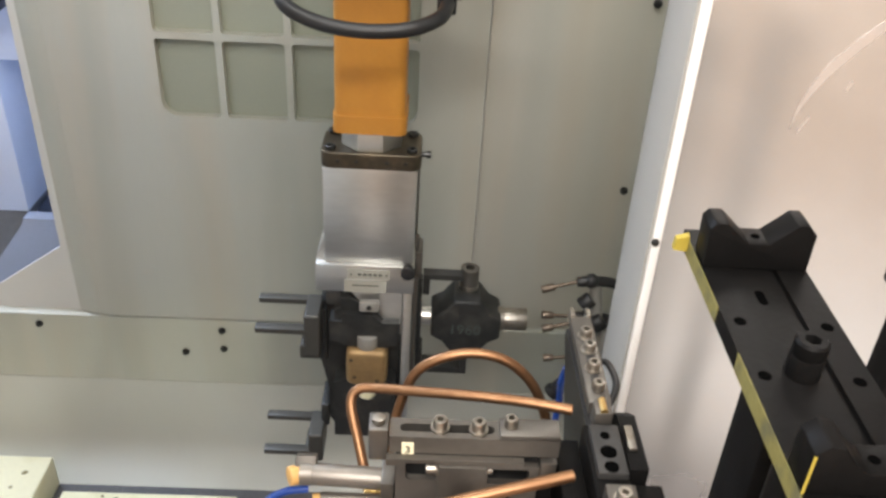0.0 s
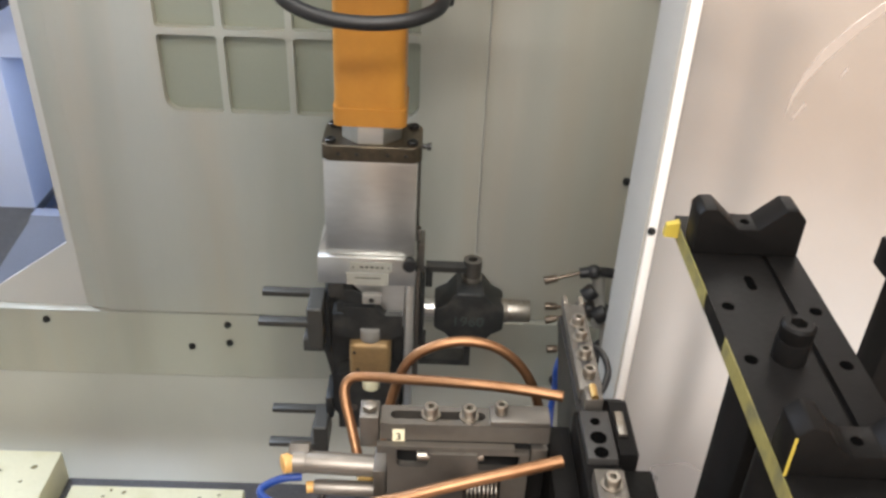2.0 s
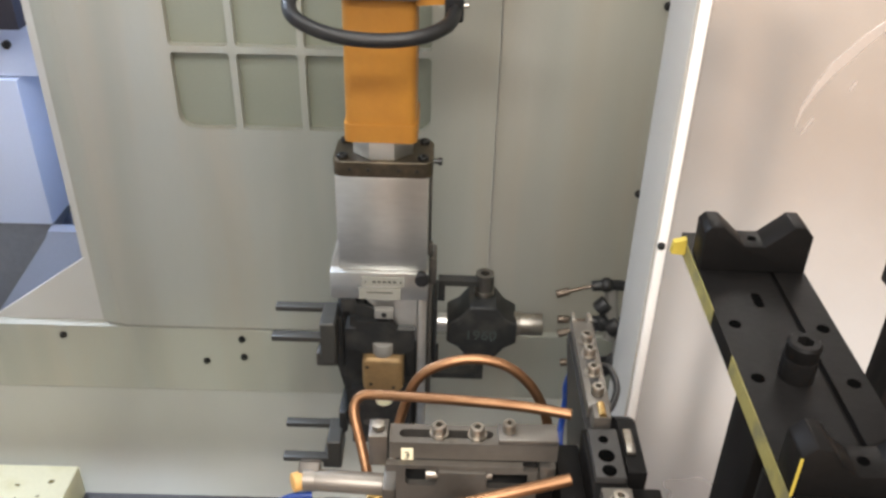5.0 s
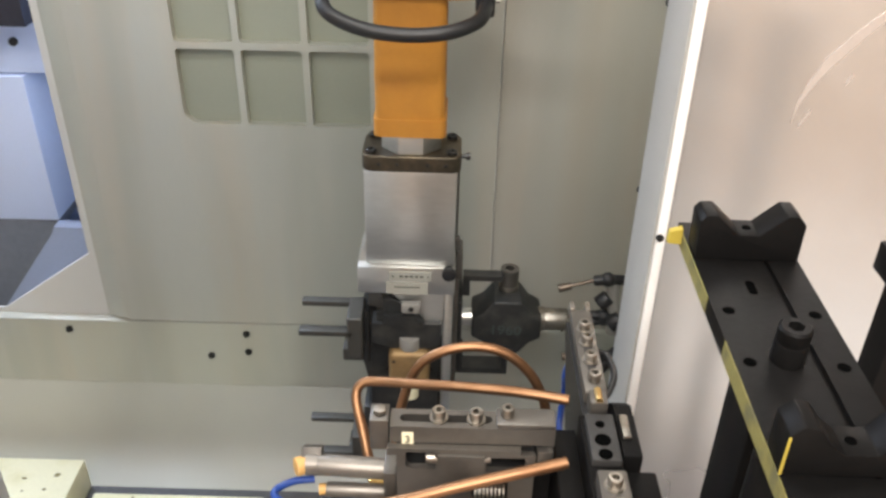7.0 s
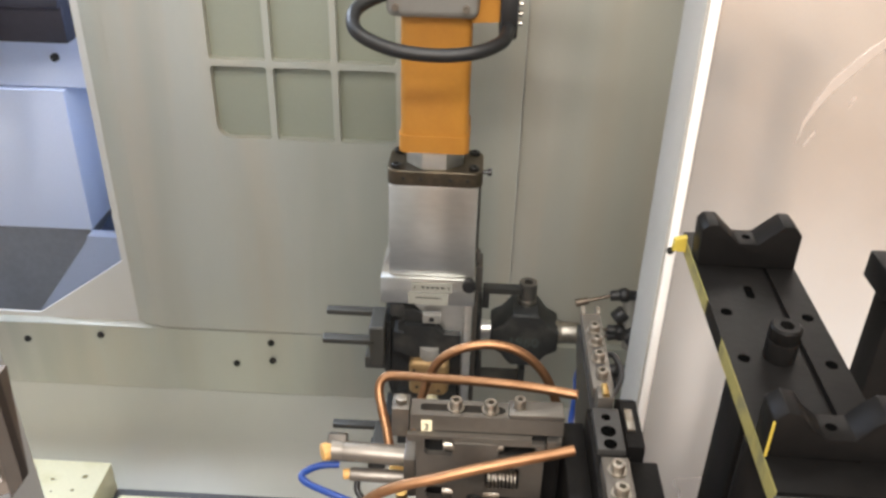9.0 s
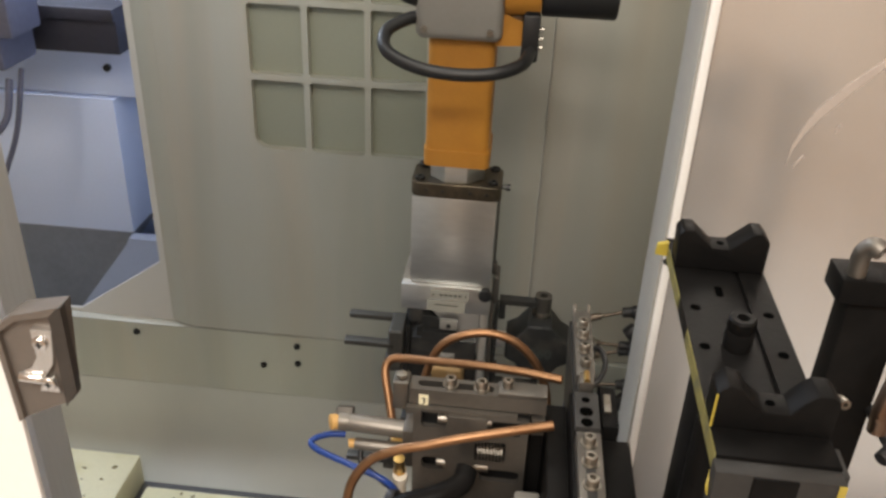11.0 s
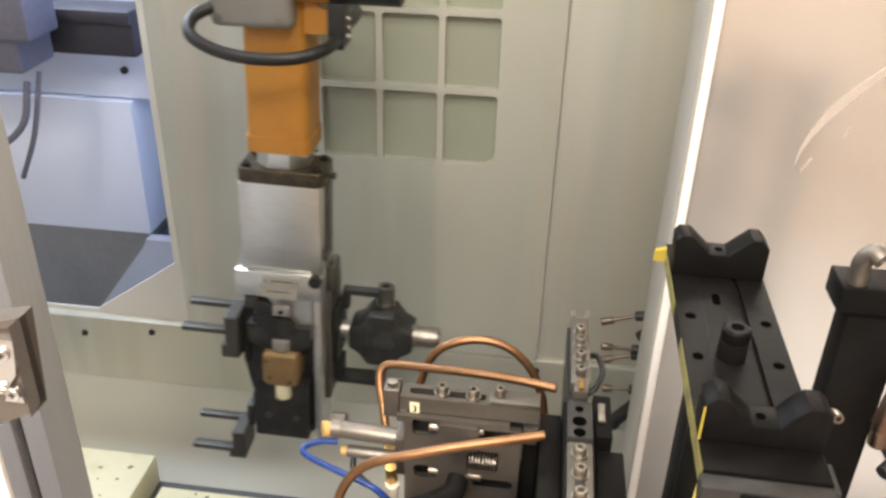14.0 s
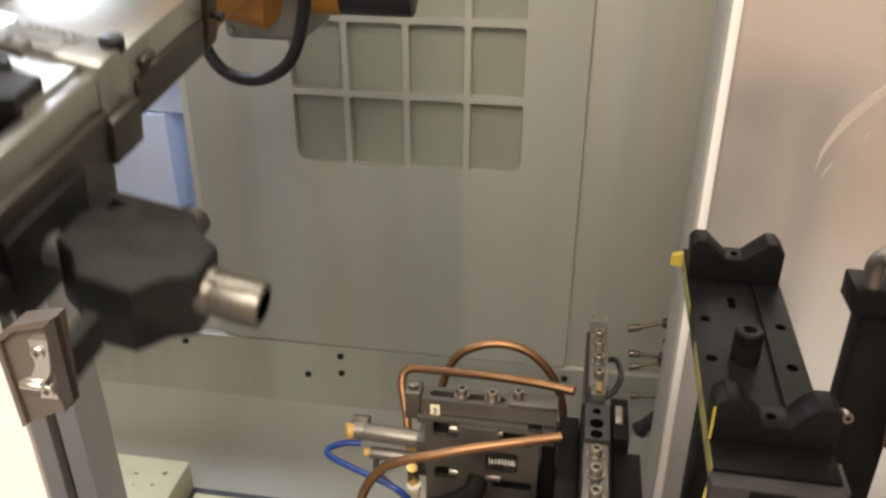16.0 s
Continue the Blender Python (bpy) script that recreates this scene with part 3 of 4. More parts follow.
def v_rack():
    """Local y runs along the plate, which stands one degree off the panel's normal."""
    t = thing("v_block_rack", "black oxide workpiece rack with V blocks and worn yellow tape", "rack", pose(0.2575, 0.5, 0, 0, 0, -1.0))
    z = 1.317
    prof = [(-0.0395, z - 0.014), (0.0395, z - 0.014), (0.0395, z), (0.0165, z), (0.0165, z - 0.004), (0.0125, z - 0.004), (0.0125, z - 0.0012), (-0.017, z - 0.0012), (-0.0175, z), (-0.0395, z)]
    plate = part("base_plate", prism(B(), prof, "y", -0.128, 0.172), BLACK_OXIDE, t)
    v_block(t, V_REAR, 0.1165, 0.141, z + 0.0002)
    v_block(t, V_FRONT, -0.1, -0.077, z + 0.0002)
    for x, y in ((-0.0290, 0.051), (0.0295, 0.049), (-0.0292, -0.0047), (0.0292, -0.0067)):
        part("hole", cyl(B(), (x, y, z - 0.002), (x, y, z + 0.0004), 0.0042, seg=20), HOLE, plate)
    for x, y, turn in ((-0.005, 0.082, 0),):
        bm = prism(B(), rounded(-0.0032, 0.0032, -0.0085, 0.0085, (0.0031,) * 4, 4), "z", -0.0025, 0.0003)
        bmesh.ops.transform(bm, matrix=pose(x, y, z - (0.0012 if x > -0.017 else 0), 0, 0, turn), verts=bm.verts[:])
        part("slot", bm, HOLE, plate)
    part("boss", cyl(B(), (-0.0045, 0.0, z - 0.0012), (-0.0045, 0.0, z + 0.015), 0.0107, seg=30, bevel=0.001), BLACK_OXIDE, t)
    cap_screw(t, (-0.0045, 0.0, z + 0.0151), 0.0104, 0.011, False, "boss_screw", BLACK_OXIDE)
    # lighter black than the plate puts the light on this face into colour
    part("front_bar", box(B(), -0.0415, 0.0395, -0.142, -0.1285, 1.262, 1.3155, 0.0012), BLACK_SATIN, t, "rack front bar, dark grey for its lit face")
    part("front_step", box(B(), -0.018, 0.010, -0.1445, -0.1422, 1.290, 1.3150, 0.0006), BLACK_OXIDE, t)
    part("front_land", box(B(), -0.0390, 0.0390, -0.1279, -0.1004, z - 0.0035, z + 0.0004, 0.0003), BLACK_OXIDE, t)
    part("end_tab", box(B(), 0.0400, 0.0440, -0.132, -0.105, 1.285, 1.314, 0.0008), BLACK_SATIN, t)
    for sx in (-0.026, 0.026):
        part("leg", cyl(B(), (sx, -0.07, -0.1), (sx, -0.07, 1.3025), 0.015, seg=24), BLACK_OXIDE, t)
    part("post", box(B(), -0.030, 0.004, -0.03, 0.02, -0.1, 1.3025, 0.002), BLACK_OXIDE, t)
    part("foot_plate", box(B(), -0.08, 0.08, -0.14, 0.10, -0.1, -0.085, 0.002), BLACK_OXIDE, t)
    # tape along the edge
    part("tape", box(B(), -0.0402, -0.0397, 0.066, 0.155, z - 0.013, z + 0.0006), TAPE, t, "worn yellow marking tape")
    part("tape", box(B(), -0.0402, -0.0397, -0.128, 0.016, z - 0.013, z + 0.0006), TAPE, t, "worn yellow marking tape")
    part("tape", prism(B(), [(-0.050, z + 0.002), (-0.0404, z + 0.005), (-0.0404, z - 0.009), (-0.051, z - 0.008)], "y", 0.152, 0.158), TAPE_FRESH, t, "curled yellow tape end")
    part("tape", box(B(), -0.0402, -0.0388, -0.1010, -0.1002, z + 0.001, z + 0.0275), TAPE_FRESH, t, "bright yellow tape strip")
    part("tape", box(B(), 0.0345, 0.0392, -0.1428, -0.1422, 1.272, 1.3150), TAPE_FRESH, t, "bright yellow tape strip")
    part("tape_shred", tube(B(), [(-0.0405, -0.128, 1.304), (-0.0425, -0.134, 1.296), (-0.0415, -0.136, 1.290)], 0.0009, 6), TAPE_FRESH, t)
    part("wire", tube(B(), [(-0.010, -0.15, 1.262), (-0.02, -0.155, 1.24), (-0.005, -0.15, 1.22), (0.015, -0.15, 1.25)], 0.0025), BLACK_RUBBER, t)


v_rack()


def pipe_stand():
    t = thing("pipe_stand", "black steel post with clamp holding a bent tube", "stand", pose(0.388, 0.56, 0))
    part("post", box(B(), -0.036, 0.010, 0.0, 0.03, -0.1, 1.3295, 0.002), BLACK_OXIDE, t)
    part("clamp", box(B(), -0.048, 0.05, -0.006, 0.032, 1.330, 1.353, 0.002), BLACK_OXIDE, t)
    part("tube", tube(B(), [(-0.033, 0.006, 1.335), (-0.036, 0.004, 1.362), (-0.037, 0.0, 1.376), (-0.033, -0.006, 1.385), (-0.028, -0.012, 1.383)], 0.0075, 16, 8, 0.55), CYLINDER_STEEL, t, "dull bent metal tube")
    part("foot_plate", box(B(), -0.06, 0.07, -0.05, 0.10, -0.1, -0.086, 0.002), BLACK_OXIDE, t)
    cap_screw(t, (0.022, -0.0062, 1.3405), 0.0055, 0.004, False, "clamp_screw", BLACK_SATIN, (0, -1, 0))
    knob = cyl(B(), (0.0, -0.060, 1.2185), (0.012, -0.050, 1.2235), 0.0065, seg=18, bevel=0.001)
    part("knob", cyl(knob, (0.010, -0.052, 1.2225), (0.0095, 0.002, 1.2225), 0.0045, seg=14), BLACK_RUBBER, t, "small black knob on a pin")
    s = thing("small_tube", "short dull steel tube fitted behind the V block", "tube", pose(0.300, 0.405, 1.342))
    part("tube", tube(B(), [(-0.002, 0.012, -0.006), (-0.001, 0.006, -0.001), (0.0, 0.0, 0.0)], 0.0036, 12, 6, 0.5), STEEL_BRIGHT, s)
    c = thing("copper_pipe", "short dark copper pipe curving down by the post", "pipe", pose(0.3753, 0.50, 1.254))
    part("pipe", tube(B(), [(0.03, 0.03, 0.06), (0.012, 0.012, 0.052), (0.0, 0.0, 0.02), (0.0, -0.002, -0.005)], 0.0075, 14, 8, 0.6), COPPER_DARK, c)


pipe_stand()


# ---------- clamping fixture ----------
def fixture():
    t = thing("clamping_fixture", "slotted steel clamping fixture numbered three on a dark base", "fixture")
    FY = 0.5275
    bar = part("slotted_bar", holed_bar(), STEEL, t)
    part("stop_block", box(B(), 0.0735, 0.1165, FY - 0.001, 0.545, 1.2242, 1.2285, 0.001), STEEL, t)
    # front plate: cross head, waist and side legs
    outer = [(-0.006, 1.2080), (0.092, 1.2080), (0.092, 1.2035), (0.103, 1.2035), (0.103, 1.09), (0.001, 1.09), (0.001, 1.2015), (-0.006, 1.2015)]
    holes = [rounded(0.0078, 0.0297, 1.188, 1.2045, (0.004, 0.001, 0.001, 0.001), 3), rounded(0.067, 0.0962, 1.1864, 1.2010, (0.001, 0.003, 0.001, 0.001), 3),
             rounded(0.057, 0.0843, 1.155, 1.177, (0.002,) * 4, 3), rounded(0.009, 0.0307, 1.1396, 1.1533, (0.005, 0.005, 0.005, 0.005), 4), rounded(0.062, 0.0985, 1.1310, 1.1450, (0.005,) * 4, 4)]
    part("front_plate", holed(B(), outer, holes, 0.521, 0.5265), STEEL, t)
    part("waist_plate", prism(B(), [(0.0315, 1.2040), (0.0655, 1.2040), (0.0655, 1.179), (0.0560, 1.176), (0.0560, 1.12), (0.0315, 1.12)], "y", 0.5180, 0.5208), STEEL, t)
    part("back_plate", box(B(), 0.0, 0.104, 0.534, 0.545, 1.10, 1.20, 0.001), STEEL_DARK, t)
    part("side_leg", box(B(), 0.1045, 0.1165, FY - 0.002, 0.545, 1.186, 1.2035, 0.001), STEEL, t)
    part("end_block", box(B(), -0.019, -0.005, 0.529, 0.548, 1.198, 1.227, 0.0012), STEEL, t)
    part("end_screw", cyl(B(), (-0.012, 0.538, 1.2272), (-0.012, 0.538, 1.2315), 0.0052, seg=6, bevel=0.0006), STEEL_BRIGHT, t)
    for x, y, z in ((0.0315, 0.5365, 1.2255), (0.0588, 0.5355, 1.2255), (0.0815, 0.537, 1.2287)):
        cap_screw(t, (x, y, z), 0.0052 if z < 1.227 else 0.0048, 0.0075, z < 1.227)
    lab = part("number_label", box(B(), 0.0048, 0.0132, 0.5262, 0.5267, 1.2065, 1.2190), LABEL, bar, "cream paper label with a three")
    writing("numeral", "3", 0.0095, pose(0.009, 0.5255, 1.2126, 90, 0, 0), INK, t)
    # guide pins, spring, nuts
    for x0, x1, z, r in ((0.0225, 0.0330, 1.1965, 0.0046), (0.0640, 0.0705, 1.1975, 0.0040), (0.0225, 0.034, 1.146, 0.0048), (0.056, 0.070, 1.145, 0.0050)):
        part("pin", cyl(B(), (x0, 0.5245, z), (x1, 0.5245, z), r, seg=16, bevel=0.0006), STEEL_BRIGHT, t)
    coil = [(0.0585 + 0.0240 * i / 64, 0.5215 + 0.0074 * math.cos(i * 0.785), 1.166 + 0.0074 * math.sin(i * 0.785)) for i in range(65)]
    part("spring", tube(B(), coil, 0.0007, 6, 2), STEEL_BRIGHT, t)
    # pneumatic cylinders on the side
    c = part("cylinder", cyl(cyl(B(), (-0.070, 0.55, 1.160), (-0.001, 0.548, 1.158), 0.0085, seg=28, bevel=0.001), (-0.072, 0.55, 1.160), (-0.063, 0.55, 1.160), 0.0092, seg=28), CYLINDER_STEEL, t, "ground steel pneumatic cylinder")
    part("cap", cyl(B(), (-0.080, 0.545, 1.161), (-0.0722, 0.549, 1.160), 0.0075, seg=24, bevel=0.001), ORANGE_CAP, c, "orange plastic end cap")
    part("hex_head", cyl(B(), (-0.076, 0.556, 1.163), (-0.060, 0.556, 1.163), 0.0088, seg=6, bevel=0.001), STEEL, c)
    c = part("cylinder", cyl(B(), (-0.056, 0.541, 1.142), (-0.006, 0.540, 1.142), 0.0058, seg=24, bevel=0.0008), CYLINDER_STEEL, t, "small steel pneumatic cylinder")
    part("cap", cyl(B(), (-0.062, 0.540, 1.142), (-0.0562, 0.541, 1.142), 0.0045, seg=20, bevel=0.0006), ORANGE_CAP, c)
    part("mount", box(B(), -0.010, 0.0, 0.532, 0.562, 1.128, 1.170, 0.001), STEEL, t)
    part("pipe_union", box(B(), -0.024, -0.0105, 0.548, 0.563, 1.126, 1.140, 0.001), BRASS, t, "brass pipe union")
    part("fitting", cyl(cyl(B(), (-0.010, 0.518, 1.135), (-0.010, 0.513, 1.155), 0.005, seg=16), (-0.010, 0.519, 1.130), (-0.010, 0.518, 1.137), 0.0062, seg=6), BRASS, t, "brass hose fitting")
    part("connector", cyl(cyl(B(), (-0.009, 0.516, 1.126), (-0.009, 0.514, 1.134), 0.0065, seg=18), (-0.009, 0.518, 1.105), (-0.009, 0.516, 1.126), 0.0050, seg=18), NYLON, t, "white nylon connector")
    part("hose", tube(B(), [(-0.066, 0.545, 1.148), (-0.082, 0.540, 1.150), (-0.094, 0.530, 1.150), (-0.088, 0.520, 1.150), (-0.058, 0.508, 1.148), (-0.022, 0.498, 1.142), (-0.008, 0.500, 1.125)], 0.0030), BLUE_HOSE, t, "blue pneumatic hose")
    part("hose", tube(B(), [(-0.050, 0.540, 1.138), (-0.048, 0.532, 1.128), (-0.030, 0.520, 1.122), (-0.012, 0.512, 1.115)], 0.0028), BLACK_RUBBER, t, "black pneumatic hose")
    # black hydraulic elbow in front
    part("elbow", tube(B(), [(0.052, 0.498, 1.165), (0.048, 0.485, 1.160), (0.030, 0.470, 1.158), (0.0, 0.462, 1.150), (-0.03, 0.455, 1.13)], 0.0095), BLACK_OXIDE, t, "black rubber hydraulic elbow")
    part("elbow_nut", cyl(B(), (0.050, 0.500, 1.15), (0.050, 0.488, 1.164), 0.009, seg=6, bevel=0.001), STEEL_DARK, t)
    part("knurled_knob", cyl(B(), (-0.012, 0.468, 1.145), (-0.004, 0.466, 1.147), 0.012, seg=20, bevel=0.001), BLACK_RUBBER, t)
    part("side_plate", box(B(), 0.1185, 0.1365, 0.44, 0.558, 1.10, 1.196, 0.001), BLACK_OXIDE, t)
    part("rear_plate", box(B(), 0.1045, 0.118, 0.535, 0.556, 1.10, 1.192, 0.001), BLACK_OXIDE, t)
    part("lower_block", box(B(), 0.095, 0.118, 0.47, 0.503, 1.105, 1.142, 0.003), ROBOT_GREY, t)
    part("base_column", box(B(), 0.0, 0.20, 0.44, 0.60, -0.1, 1.0995, 0.002), BLACK_OXIDE, t)


def holed_bar():
    """Top bar with a long slot through it, and a notch at its end."""
    bm = B()
    outer = [(-0.004, 0.527), (0.1165, 0.527), (0.1165, 0.546), (-0.004, 0.546)]
    slot = rounded(0.003, 0.0705, 0.5325, 0.5405, (0.0039,) * 4, 5)
    holed(bm, outer, [slot], 1.2085, 1.224)
    bmesh.ops.transform(bm, matrix=Matrix(((1, 0, 0, 0), (0, 0, 1, 0), (0, 1, 0, 0), (0, 0, 0, 1))), verts=bm.verts[:])
    bmesh.ops.recalc_face_normals(bm, faces=bm.faces[:])
    return bm


fixture()


def tool_rail():
    t = thing("tool_rail", "dark steel rail with slotted clamp strips and cap screws", "rail")
    z = 1.225
    part("spine", box(B(), 0.137, 0.163, 0.42, 0.555, 1.12, z - 0.010, 0.0015), BLACK_OXIDE, t)
    part("far_strip", box(B(), 0.1425, 0.1600, 0.568, 0.676, z - 0.012, z, 0.0012), STEEL, t)
    part("far_web", prism(B(), [(0.56, 1.12), (0.60, 1.12), (0.674, 1.205), (0.674, 1.2128), (0.556, 1.2128)], "x", 0.140, 0.150), STEEL_DARK, t)
    part("slot", box(B(), 0.1478, 0.1545, 0.592, 0.655, z - 0.0004, z + 0.0005), STEEL_DARK, t)
    for x in (0.1445, 0.158):
        part("fork", box(B(), x - 0.002, x + 0.002, 0.674, 0.686, z - 0.010, z + 0.002, 0.0008), STEEL_BRIGHT, t)
    for y in (0.648, 0.630, 0.607, 0.583):
        cap_screw(t, (0.1512, y, z + 0.001), 0.0050, 0.007, y > 0.6)
    part("saddle", box(B(), 0.1445, 0.1575, 0.552, 0.5675, z - 0.014, z + 0.004, 0.001), STEEL, t)
    part("saddle_pin", cyl(B(), (0.151, 0.5665, z + 0.0045), (0.151, 0.553, z + 0.0045), 0.0028, seg=14), BRASS, t)
    part("mid_block", box(B(), 0.140, 0.1615, 0.502, 0.550, z - 0.016, z - 0.004, 0.0015), BLACK_SATIN, t)
    for y, r in ((0.538, 0.0036), (0.522, 0.0060), (0.508, 0.0052)):
        part("hole", cyl(B(), (0.150, y, z - 0.0045), (0.150, y, z - 0.0036), r, seg=18), HOLE, t)
    part("near_strip", box(B(), 0.1385, 0.1585, 0.40, 0.480, z - 0.004, z + 0.010, 0.0012), STEEL, t)
    part("slot", box(B(), 0.1445, 0.1520, 0.40, 0.442, z + 0.0096, z + 0.0105), STEEL_DARK, t)
    for y in (0.466, 0.444, 0.420):
        cap_screw(t, (0.1482, y, z + 0.011), 0.0052, 0.007)
    part("cover", box(B(), 0.1645, 0.188, 0.43, 0.508, 1.10, 1.205, 0.002), BLACK_OXIDE, t)
    part("cover", prism(B(), [(0.512, 1.12), (0.585, 1.12), (0.58, 1.205), (0.566, 1.215), (0.512, 1.215)], "x", 0.1645, 0.178), BLACK_OXIDE, t)
    part("bright_bar", box(B(), 0.166, 0.1725, 0.528, 0.552, 1.2155, 1.219, 0.001), STEEL_BRIGHT, t)
    part("hose", tube(B(), [(0.1615, 0.64, 1.205), (0.170, 0.635, 1.208), (0.174, 0.615, 1.205), (0.168, 0.598, 1.20), (0.160, 0.592, 1.195)], 0.0028), BLACK_RUBBER, t)
    part("hose", tube(B(), [(0.1545, 0.712, 1.137), (0.152, 0.714, 1.118), (0.1535, 0.716, 1.095), (0.150, 0.700, 1.06), (0.145, 0.62, 1.04)], 0.0034), BLUE_HOSE, t, "blue pneumatic hose")


tool_rail()


def copper_pipes():
    runs = [("long copper coolant pipe bent over the fixture", [(-0.020, 0.556, 1.132), (-0.030, 0.585, 1.155), (-0.0385, 0.607, 1.178), (-0.0335, 0.614, 1.1885), (-0.018, 0.612, 1.1925), (0.012, 0.601, 1.2005), (0.049, 0.588, 1.210), (0.092, 0.5755, 1.217), (0.130, 0.564, 1.2205)]),
            ("arched copper coolant pipe behind the fixture", [(-0.006, 0.60, 1.135), (-0.001, 0.615, 1.165), (0.011, 0.62, 1.200), (0.030, 0.62, 1.218), (0.057, 0.62, 1.2255), (0.084, 0.619, 1.220), (0.106, 0.617, 1.200), (0.119, 0.613, 1.173), (0.1235, 0.606, 1.150)]),
            ("copper coolant pipe sweeping across the fixture front", [(0.121, 0.495, 1.225), (0.085, 0.487, 1.221), (0.046, 0.480, 1.2145), (0.018, 0.4775, 1.206), (-0.008, 0.478, 1.196), (-0.030, 0.479, 1.181), (-0.045, 0.476, 1.158), (-0.050, 0.474, 1.13), (-0.046, 0.474, 1.10), (-0.03, 0.474, 1.07), (0.0, 0.474, 1.05)])]
    for label, pts in runs:
        t = thing("copper_pipe", label, "pipe", group="copper coolant pipes")
        part("pipe", tube(B(), pts, 0.0042, 18, 8, 0.62), COPPER, t)


copper_pipes()


# ---------- robot: forearm, wrist and gripper ----------
def robot_forearm():
    """Origin at the wrist pivot."""
    t = thing("robot_forearm", "grey robot forearm housing with black motor above the wrist", "robot arm")
    part("housing", box(B(), -0.077, 0.066, -0.078, 0.09, -0.140, 0.16, 0.014, 3), ROBOT_GREY, t)
    part("upper_arm", box(B(), -0.07, 0.06, 0.0, 0.14, 0.16, 0.9, 0.015, 3), YELLOW, t, "orange-yellow painted upper link")
    part("motor", cyl(B(), (0.126, -0.04, -0.058), (0.246, -0.04, -0.058), 0.040, seg=28, bevel=0.004), BLACK_RUBBER, t, "black cylindrical motor")
    part("motor_flange", cyl(B(), (0.066, -0.04, -0.058), (0.125, -0.04, -0.058), 0.041, seg=28, bevel=0.003), YELLOW, t)
    for x in (-0.062, 0.046):
        part("bolt", cyl(B(), (x, -0.084, -0.122), (x, -0.076, -0.122), 0.006, seg=6), STEEL_BRIGHT, t)
    part("cable", tube(B(), [(-0.070, -0.06, -0.082), (-0.10, -0.07, -0.068), (-0.145, -0.07, -0.035), (-0.17, -0.05, 0.04), (-0.14, 0.0, 0.13)], 0.011), BLACK_RUBBER, t)
    return t


def robot_wrist():
    """Origin at the tool flange; the arm rises from it."""
    t = thing("robot_wrist", "orange-yellow robot wrist with a looped black cable", "robot arm")
    prof = rounded(-0.056, 0.057, -0.096, 0.012, (0.014,) * 4, 4)
    part("casting", prism(B(), prof, "z", 0.078, 0.42), YELLOW, t)
    bm = prism(B(), rounded(-0.0585, 0.060, -0.0985, 0.0145, (0.014,) * 4, 4), "z", 0.049, 0.082)
    bmesh.ops.bevel(bm, geom=[e for e in bm.edges if abs(e.verts[0].co.z - e.verts[1].co.z) < 1e-6 and e.verts[0].co.z > 0.08], offset=0.003, segments=2, affect="EDGES")
    part("collar", bm, YELLOW, t)
    part("side_lug", prism(B(), [(0.055, 0.272), (0.106, 0.275), (0.106, 0.312), (0.085, 0.318), (0.055, 0.335)], "y", -0.10, -0.02), YELLOW, t)
    part("clamp", box(B(), 0.098, 0.126, -0.115, -0.05, 0.252, 0.330, 0.004), BLACK_RUBBER, t)
    part("clamp_cap", box(B(), 0.100, 0.124, -0.112, -0.053, 0.3305, 0.338, 0.003), BLACK_RUBBER, t)
    for z in (0.272, 0.287, 0.302):
        part("clamp_bolt", cyl(B(), (0.126, -0.09, z), (0.133, -0.09, z), 0.0045, seg=8), STEEL_BRIGHT, t)
    part("cable", tube(B(), [(-0.058, -0.09, 0.310), (-0.085, -0.11, 0.311), (-0.118, -0.145, 0.297), (-0.112, -0.180, 0.275), (-0.062, -0.200, 0.258), (0.0, -0.205, 0.252), (0.06, -0.197, 0.255), (0.100, -0.165, 0.262), (0.112, -0.12, 0.268), (0.112, -0.10, 0.275)], 0.0105, 16), BLACK_RUBBER, t, "looped black cable")
    part("rear_lug", prism(B(), [(0.0125, 0.255), (0.070, 0.255), (0.092, 0.275), (0.092, 0.40), (0.0125, 0.40)], "x", -0.035, 0.054), YELLOW, t)
    part("rear_cable", tube(B(), [(0.112, -0.055, 0.275), (0.112, 0.06, 0.275), (0.092, 0.14, 0.272), (0.04, 0.185, 0.272), (-0.02, 0.19, 0.28), (-0.065, 0.16, 0.30), (-0.09, 0.08, 0.315), (-0.07, 0.01, 0.335), (-0.05, 0.0, 0.34)], 0.0105, 16), BLACK_RUBBER, t, "black cable looped behind the wrist")
    part("gland", cyl(B(), (-0.060, -0.092, 0.310), (-0.040, -0.07, 0.310), 0.013, seg=12, bevel=0.001), STEEL_BRIGHT, t)
    return t


def fork(parent, z, z2, low):
    """Two flat prongs on a stepped carrier, pointing away from the gripper."""
    c = part("finger_carrier", prism(B(), [(-0.128, -0.083), (-0.055, -0.083), (-0.055, -0.112), (-0.128, -0.112)], "z", low, z + 0.006), GRIP_GREY, parent)
    bmesh_bevel(c, 0.004)
    for y0, y1, zz in ((-0.075, -0.057, z), (-0.128, -0.108, z2)):
        p = part("prong", box(B(), -0.2, -0.1, y0, y1, zz - 0.0065, zz + 0.0045, 0.0015), GRIP_GREY, c)
    part("finger_foot", box(B(), -0.121, -0.084, -0.126, -0.06, low - 0.006, low + 0.022, 0.003), GRIP_GREY, c)


